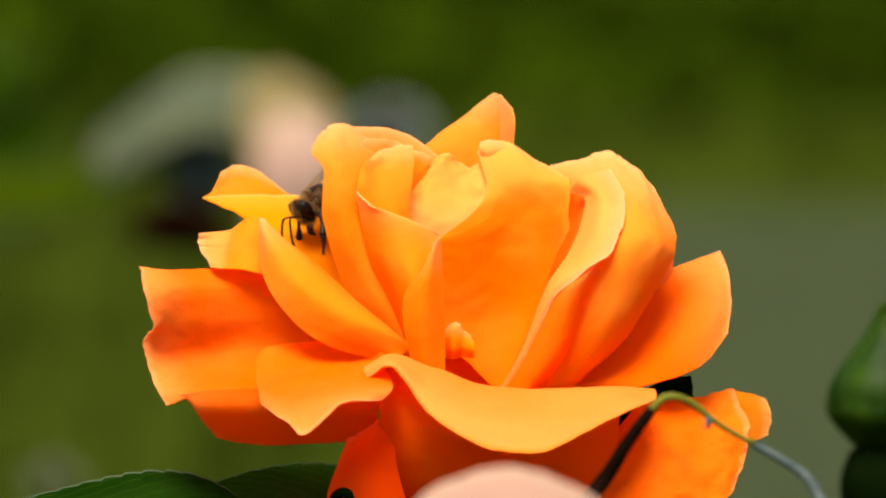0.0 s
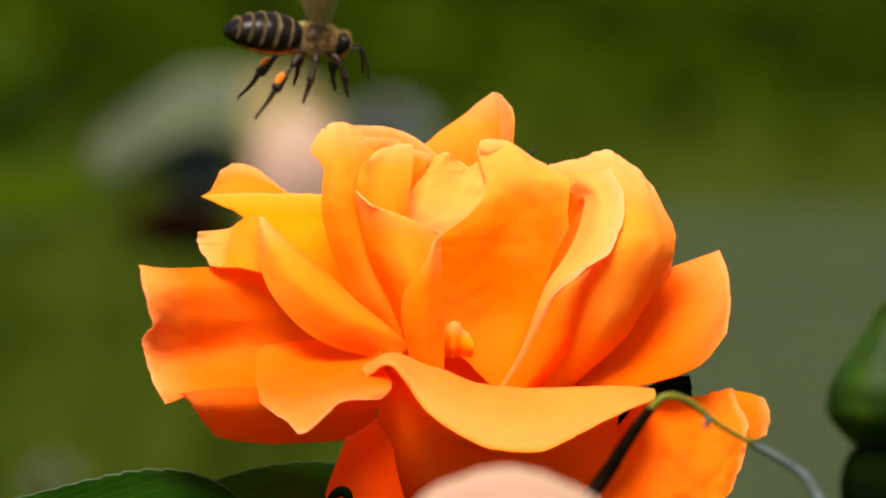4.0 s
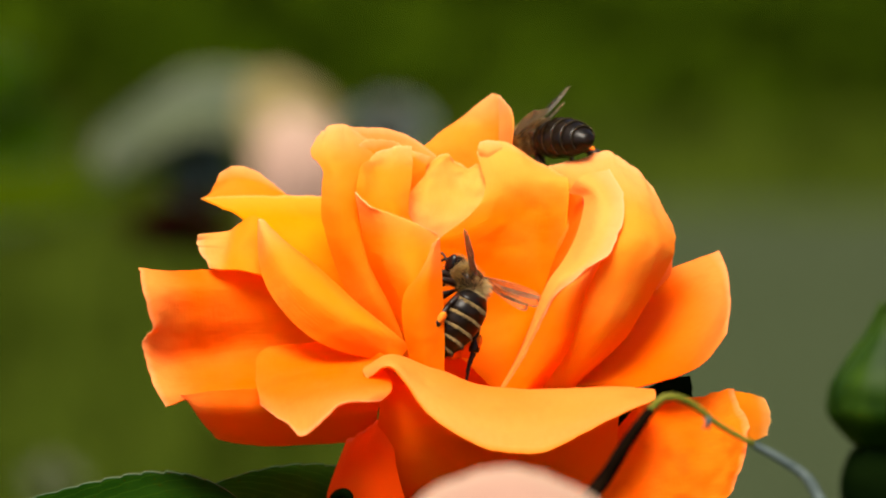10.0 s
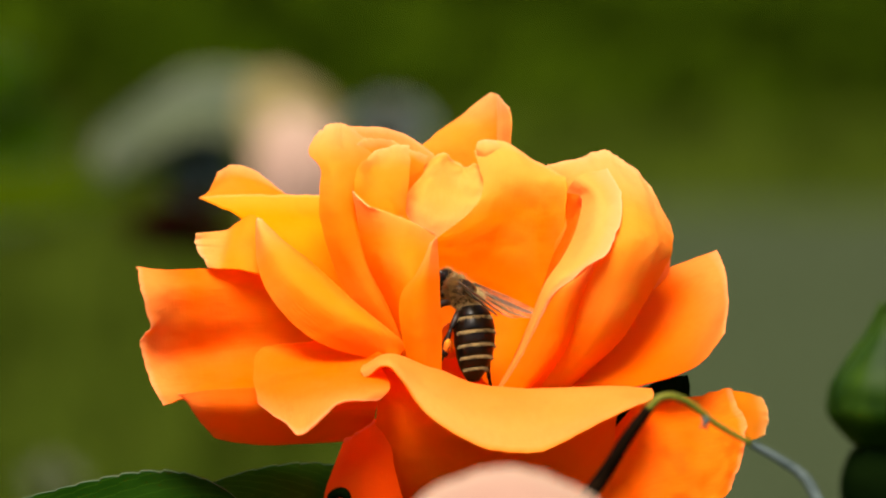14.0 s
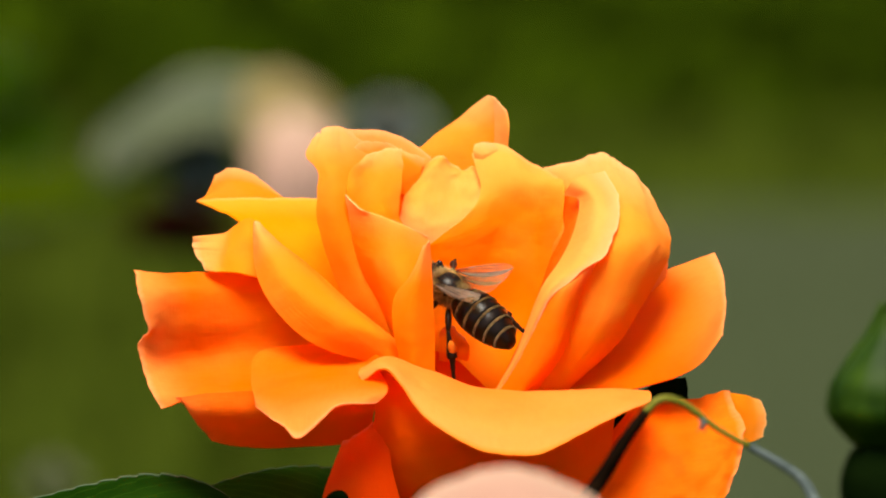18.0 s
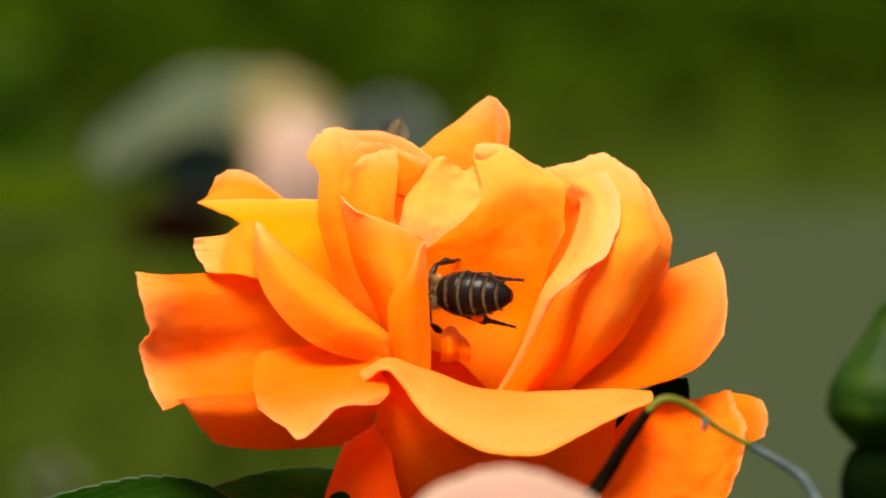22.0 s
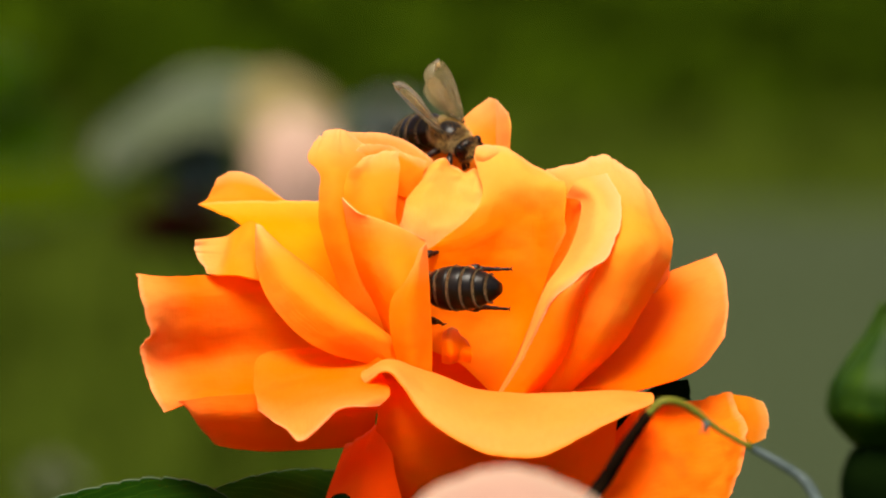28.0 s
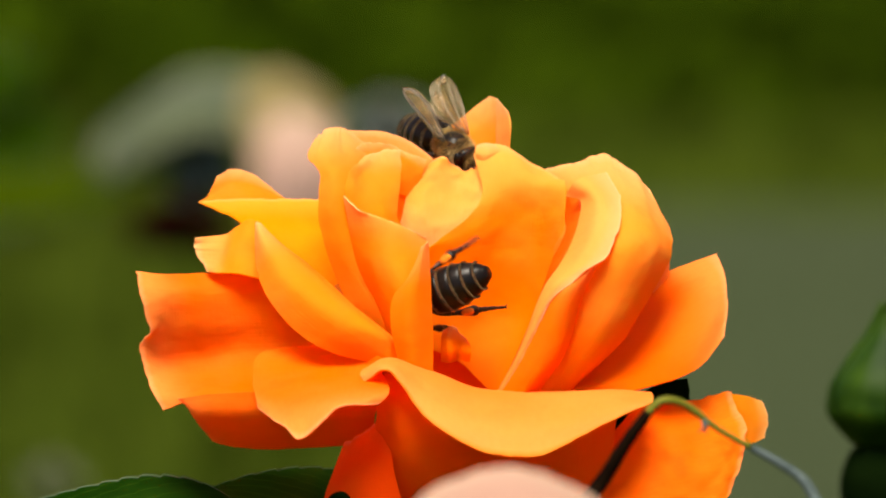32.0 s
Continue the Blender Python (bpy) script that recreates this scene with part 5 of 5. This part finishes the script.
# rows: seconds, place in millimetres, heading, away, roll
BEE_A = [(0, -13.5, 8, 5.5, 205, -28, 80), (0.3, -16, 7, 5.7, 192, -18, 80), (0.6, -20.4, 5, 6.7, 190, -5, 80), (0.9, -24.8, 2, 5.5, 183, -8, 78),
         (1, -27.6, 0, 3.4, 202, -20, 75), (1.2, -28.4, 0, 3, 212, -18, 75), (1.5, -28.8, -2, 0.1, 216, -41, 65), (1.7, -29.5, -2, 0.5, 215, -38, 65),
         (1.9, -30, -2, 0.5, 208, -32, 70), (2, -30.8, -2, -0.1, 208, -12, 72), (2.1, -30.8, -2, 1.4, 199, -14, 75), (2.3, -31.2, -3, 1.4, 197, -8, 80),
         (2.5, -37.4, -10, 9, 156, -5, 85), (2.7, -42.7, -15, 14, 125, -38, 80), (2.8, -48.8, -16, 17.5, 130, 0, 80), (3, -49.6, -18, 23.2, 105, 20, 60),
         (3.2, -46.5, -25, 27.2, 172, 10, 85), (3.3, -43.4, -28, 29, 90, 80, 0), (3.4, -38, -30, 27, 12, 10, -85), (3.5, -28.6, -32, 23.6, 12, 0, -85),
         (4, -13.5, -36, 22.3, -5, 15, -75), (4.5, -5.7, -34, 16.3, 20, 50, -40), (5, 0.1, -26, 7, 75, 55, -10), (5.5, 1.2, -14, 2.5, 92, 44, 0),
         (5.6, 1.6, -13, 2.8, 90, 32, 0), (5.8, 2.6, -12, 0.9, 100, 26, 30), (6, 3.1, -10, -0.7, 100, 5, 72), (6.2, 2.5, -6, -1.2, 90, 0, 60),
         (6.4, 2.8, -4, -1.9, 52, 10, 15), (6.6, 3.5, -4, -1.9, 56, 27, 10), (6.8, 3.2, -4, -1.6, 50, 35, 5), (7, 3.5, -4, -1.6, 58, 50, 5),
         (7.3, 3.6, -4, -2.2, 45, 37, 5), (7.6, 3.2, -4, -1.4, 60, 47, 0), (8, 3.2, -4, -2.2, 58, 53, 0), (8.5, 2, -4, -2.7, 92, 46, 0),
         (9, 3, -4, -4, 118, 38, 60), (9.5, 3, -4, -3.7, 126, 38, 80), (10, 2.9, -4, -3.7, 126, 38, 82), (10.5, 2.8, -4, -3.3, 126, 38, 82),
         (11, 3.1, -4, -3.6, 125, 38, 82), (11.4, 2.8, -4, -3.8, 132, 36, 82), (11.7, 2.6, -4, -4, 148, 32, 82), (12, 2.5, -4, -4, 150, 32, 82),
         (12.5, 2.5, -4, -4.4, 146, 32, 80), (13, 2.4, -4, -4.8, 142, 28, 76), (13.5, 2.4, -4, -5, 140, 28, 74), (14, 2.1, -4, -5, 136, 26, 72),
         (14.5, 2.4, -4, -5, 128, 24, 68), (15.5, 2.5, -4, -6, 108, 12, 35), (16.5, 2, -4, -6, 116, 5, 12), (17, 1.3, -3, -5, 128, 18, 28),
         (17.5, 0.4, -3, -5.8, 137, 25, 20), (18, 0.6, -3, -4.3, 140, 25, 35), (18.5, 0.2, -3, -4.2, 143, 25, 38), (19, 1.1, -3, -4.5, 147, 25, 40),
         (19.5, -0.3, -3, -3.2, 160, 25, 35), (20, -0.7, -3, -4, 168, 25, 25), (20.5, -2, -3, -3.8, 170, 25, 20), (21, -2, -2, -3.9, 177, 25, 10),
         (21.5, -2, -2, -4.1, 176, 25, 5), (22, -2, -2, -4.7, 178, 25, 5), (22.5, -2.2, -2, -5.2, 182, 25, 0), (23, -3.4, -2, -5.2, 182, 30, 0),
         (23.5, -2.5, -2, -4.6, 178, 25, 0), (24, -2.7, -2, -4.5, 179, 25, 0), (25, -2.7, -2, -4.4, 179, 25, 0), (25.5, -2.7, -2, -4.4, 179, 25, 0),
         (26.5, -3, -2, -4.2, 179, 25, 0), (27.5, -3.2, -2, -4.1, 179, 25, 0), (28, -3.2, -2, -4.3, 180, 25, 0), (28.6, -3.7, -2, -4.7, 184, 25, 0),
         (29, -3.8, -2, -4.8, 186, 25, 0), (29.6, -3.8, -2, -5, 190, 25, 0), (30, -3.9, -2, -5.4, 193, 25, 0), (31, -3.8, -2, -5.9, 198, 25, 0),
         (32, -3.7, -2, -6.2, 203, 25, 0)]
BEE_C = [(0, 7.6, 19, 3.5, 80, 10, 0), (1, 8.9, 19, 1.3, 100, 10, 0), (2, 8.9, 19, 2.9, 60, 10, 0), (3, 7.6, 19, 3.5, 80, 10, 0),
         (3.5, 8.2, 19, 4.5, 80, 10, 0), (4.5, 8.9, 21, 7.6, 85, 20, 0), (5.3, 10.2, 21, 10.7, 90, 50, 0), (5.5, 10.6, 21, 11.9, 90, 52, 5),
         (5.8, 12, 21, 12.7, 92, 54, 8), (6, 12.7, 21, 12.9, 96, 55, 10), (6.5, 12, 21, 12.7, 98, 55, 0), (7, 11.5, 21, 12.8, 100, 55, -6),
         (7.3, 10.9, 18, 13.2, 118, 52, 15), (7.6, 10.4, 15, 13.1, 138, 46, 48), (8, 10.6, 15, 13, 155, 54, 50), (8.5, 10.4, 15, 12.9, 160, 52, 52),
         (9, 10.2, 15, 12.6, 166, 52, 55), (9.5, 10.1, 15, 12.4, 174, 52, 58), (10, 9.8, 15, 12.2, 178, 50, 60), (10.5, 9.8, 15, 12.2, 176, 50, 60),
         (11, 9.8, 15, 11.9, 168, 50, 60), (11.4, 8.8, 15, 10.1, 160, 45, 60), (11.7, 8.2, 15, 8.8, 160, 45, 60), (12, 7, 18, 5.1, 165, 20, 60),
         (14, 4.2, 19, 1.3, 150, 0, 40), (16, 2, 18, 3.2, 120, -20, 40), (18, 1, 16, 5, 110, -50, 60), (18.7, -0.8, 16, 9.2, 135, -62, 98),
         (19, -0.9, 16, 12.2, 140, -68, 96), (19.5, -2.2, 15.5, 13.1, 145, -70, 95), (20, -2.5, 15, 13, 140, -74, 102), (20.5, -5.5, 14.5, 10.2, 150, -58, 100),
         (21, -8.3, 15.5, 7.6, 150, -40, 130), (22, -8.3, 15.5, 7.6, 148, -38, 130), (23, -8, 15, 3.5, 120, -30, 50), (24, -5, 15, 4.1, 90, -20, 10),
         (24.6, -6.2, 17, 8.6, 30, -40, -30), (25, -6.3, 17, 11.5, 20, -60, -40), (25.5, -5, 16.5, 13, 15, -52, -50), (26.5, -0.9, 13.5, 12.2, 0, -30, -50),
         (27.5, 0.6, 13.5, 12.5, -32, -35, -45), (28, 0.8, 13.5, 12.5, -31, -36, -45), (28.3, 0.9, 13.5, 12.8, -26, -34, -50), (28.6, 1.2, 13.5, 12.8, -26, -34, -52),
         (29, 1.2, 13.5, 12.3, -28, -38, -50), (29.3, 1.7, 13.5, 12.3, -30, -38, -50), (29.6, 1.6, 13.5, 11.8, -32, -40, -48), (30, 1.1, 13.5, 11.7, -34, -46, -47),
         (30.6, 1.1, 13.5, 11.6, -34, -48, -47), (31.2, 1.1, 13.5, 11.4, -34, -48, -47), (32, 1.2, 13.5, 11.3, -34, -48, -47)]
def beats(start, end, spread, high, low, bend):
    """Rows of quick wing beats: seconds, wing spread, wing lift, abdomen bend (degrees)."""
    return [(round(start + i / 30, 3), spread, low if i % 2 else high, bend) for i in range(int(round((end - start) * 30)) + 1)]


# rows: seconds, wing spread, wing lift, abdomen bend (degrees)
WINGS_A = [(0, 18, 12, 0), (0.6, 30, 50, -5), (1, 40, 55, -5), (1.2, 50, 50, 0), (1.7, 75, 15, 0), (2, 55, 55, 5), (2.3, 45, 60, 5),
           *beats(2.4, 6.867, 80, 85, -35, 8), *beats(6.95, 8.383, 76, 55, -25, 8),
           (8.5, 72, 34, 5), (9, 78, 20, -60), (11, 78, 20, -65), (11.7, 48, 18, -60), (12.5, 40, 16, -56), (13, 20, 6, -52), (14.5, 24, 16, -34),
           (16.5, 26, 40, 0), (17.5, 20, 36, 5), (19, 14, 30, 0), (19.6, 12, 34, 0), (20.3, 12, 40, 0), (20.8, 165, 0, 0), (32, 165, 0, 0)]
WINGS_C = [(0, 15, 10, 0), (5, 20, 20, 0), (5.5, 48, 40, 12), (6, 40, 54, 14), (7, 26, 62, 14), (7.6, 18, 42, 10), (9, 12, 28, 8), (11, 12, 24, 5),
           (12, 12, 5, 0), (18.5, 10, 0, 0), (19.5, 4, 45, 0), (20, -4, 62, 0), (22.3, 12, 66, 0), (23, 12, 20, 0), (24.5, 10, 0, 0), (25, 10, -4, 0),
           *beats(25.2, 26.767, 76, 70, -25, 0),
           (27, 30, 34, -15), (28, 18, 34, -28), (28.5, 15, 34, -15), (29, 13, 34, -8), (30, 11, 32, -5), (32, 11, 32, -3)]
# -- bees end


def wing_pose(key, s, spread, lift, twist):
    x, z = (0.5, 1.3) if key == "fore" else (-0.4, 1.1)
    return Matrix.Translation((x * MM, s * 1.5 * MM, z * MM)) @ Matrix.Rotation(radians(-s * spread), 4, "Z") @ Matrix.Rotation(radians(lift), 4, "Y") @ Matrix.Rotation(radians(s * twist), 4, "X")


def leg_pose(key, s, swing, raise_):
    x, fold = {"front": (1.2, 40), "middle": (0.0, -10), "rear": (-1.3, -52)}[key]
    turn = -s * (fold + swing)
    m = Matrix.Translation((x * MM, s * 1.1 * MM, -1.2 * MM)) @ Matrix.Rotation(radians(turn), 4, "Z")
    if s < 0:
        m = m @ Matrix.Rotation(math.pi, 4, "Z")
    return m @ Matrix.Rotation(radians(-20 + raise_), 4, "X")


# how far a wing is turned about its own length: seconds, degrees
TWIST_A = [(0, 10), (32, 10)]
TWIST_C = [(0, 10), (18.8, 10), (19.5, 78), (22.3, 78), (23, 10), (32, 10)]
# stances that a leg takes up for a while: seconds, swing forwards, raise (degrees)
STANCE_A = {("middle", 1): [(0, 0, 0), (6.6, 10, 0), (6.9, 55, 35), (8.3, 55, 35), (8.8, 20, 0), (17, 10, 0), (32, 0, 0)],
            ("front", -1): [(0, 0, 0), (17, 0, 0), (17.4, -15, 45), (18.8, -10, 40), (19.4, 0, 0), (32, 0, 0)],
            ("rear", -1): [(0, 20, -15), (2.4, 10, -10), (6.5, 15, -5), (17, 0, 5), (17.4, 5, 25), (19.2, -14, 20), (20, -22, 16), (24, -24, 10), (28, -22, 12), (32, -24, 10)],
            ("rear", 1): [(0, 15, -20), (2.4, 10, -10), (6.5, -15, 0), (8.6, -15, 0), (9.5, 15, -20), (11.3, 15, -20), (11.7, -36, -8), (12.3, -36, -8), (12.8, 15, -20), (14.5, 15, -20), (17, -5, 0), (20, 12, -5), (22, -14, 0), (25, -22, 4), (32, -24, 4)]}
STANCE_C = {("rear", 1): [(0, 0, 0), (18.8, 0, 0), (19.6, 32, 95), (20.3, 32, 95), (21, 0, 10), (32, 0, 0)],
            ("front", 1): [(0, 0, 0), (27, 20, 20), (28, 10, 25), (29, -15, 25), (32, -20, 30)],
            ("rear", -1): [(0, 0, 0), (6, 25, 10), (8, 20, 10), (12, 0, 0), (27, -10, 5), (28.6, -26, 8), (32, -26, 8)]}


def motions():
    for thing in (rose, spray, twig):
        walk(thing, [(t, STAGE @ pose(x * MM, 0, z * MM, 0, lean, 0)) for t, x, z, lean in SWAY])
    for key in ("inner_left", "inner_left_back", "inner_flap"):
        walk(PETALS[key], [(t, pose(x * MM, 0, z * MM)) for t, x, z in PUSHED])
    for ob, limbs, rows, wings, twists, stances, seed in ((FRONT_BEE, FRONT_LIMBS, BEE_A, WINGS_A, TWIST_A, STANCE_A, 1), (BACK_BEE, BACK_LIMBS, BEE_C, WINGS_C, TWIST_C, STANCE_C, 2)):
        walk(ob, [(t, bee_pose(*row)) for t, *row in rows])
        walk(limbs["abdomen"], [(t, pose(-1.75 * MM, 0, -0.1 * MM, 0, bend, 0)) for t, _, _, bend in wings])
        rng = random.Random(seed)
        for s in (1, -1):
            for key in ("fore", "hind"):
                rows = []
                for t, spread, lift, _ in wings:
                    less = 0 if key == "fore" else 8
                    rows.append((t, wing_pose(key, s, spread - less, lift - less * 0.5, float(np.interp(t, [q[0] for q in twists], [q[1] for q in twists])))))
                walk(limbs[key, s], rows)
            for key in ("front", "middle", "rear"):
                rows, t = [], 0.0
                while t < 32.0:
                    stance = stances.get((key, s), [(0, 0, 0), (32, 0, 0)])
                    swing, up = (float(np.interp(t, [q[0] for q in stance], [q[i] for q in stance])) for i in (1, 2))
                    stir = 5 if (key, s) in stances else 13
                    rows.append((t, leg_pose(key, s, swing + rng.uniform(-stir, stir), up + rng.uniform(-stir, stir) * 0.7)))
                    t += rng.choice((0.4, 0.5, 0.7, 1.1))
                rows.append((32.0, leg_pose(key, s, 0, 0)))
                walk(limbs[key, s], rows)


motions()
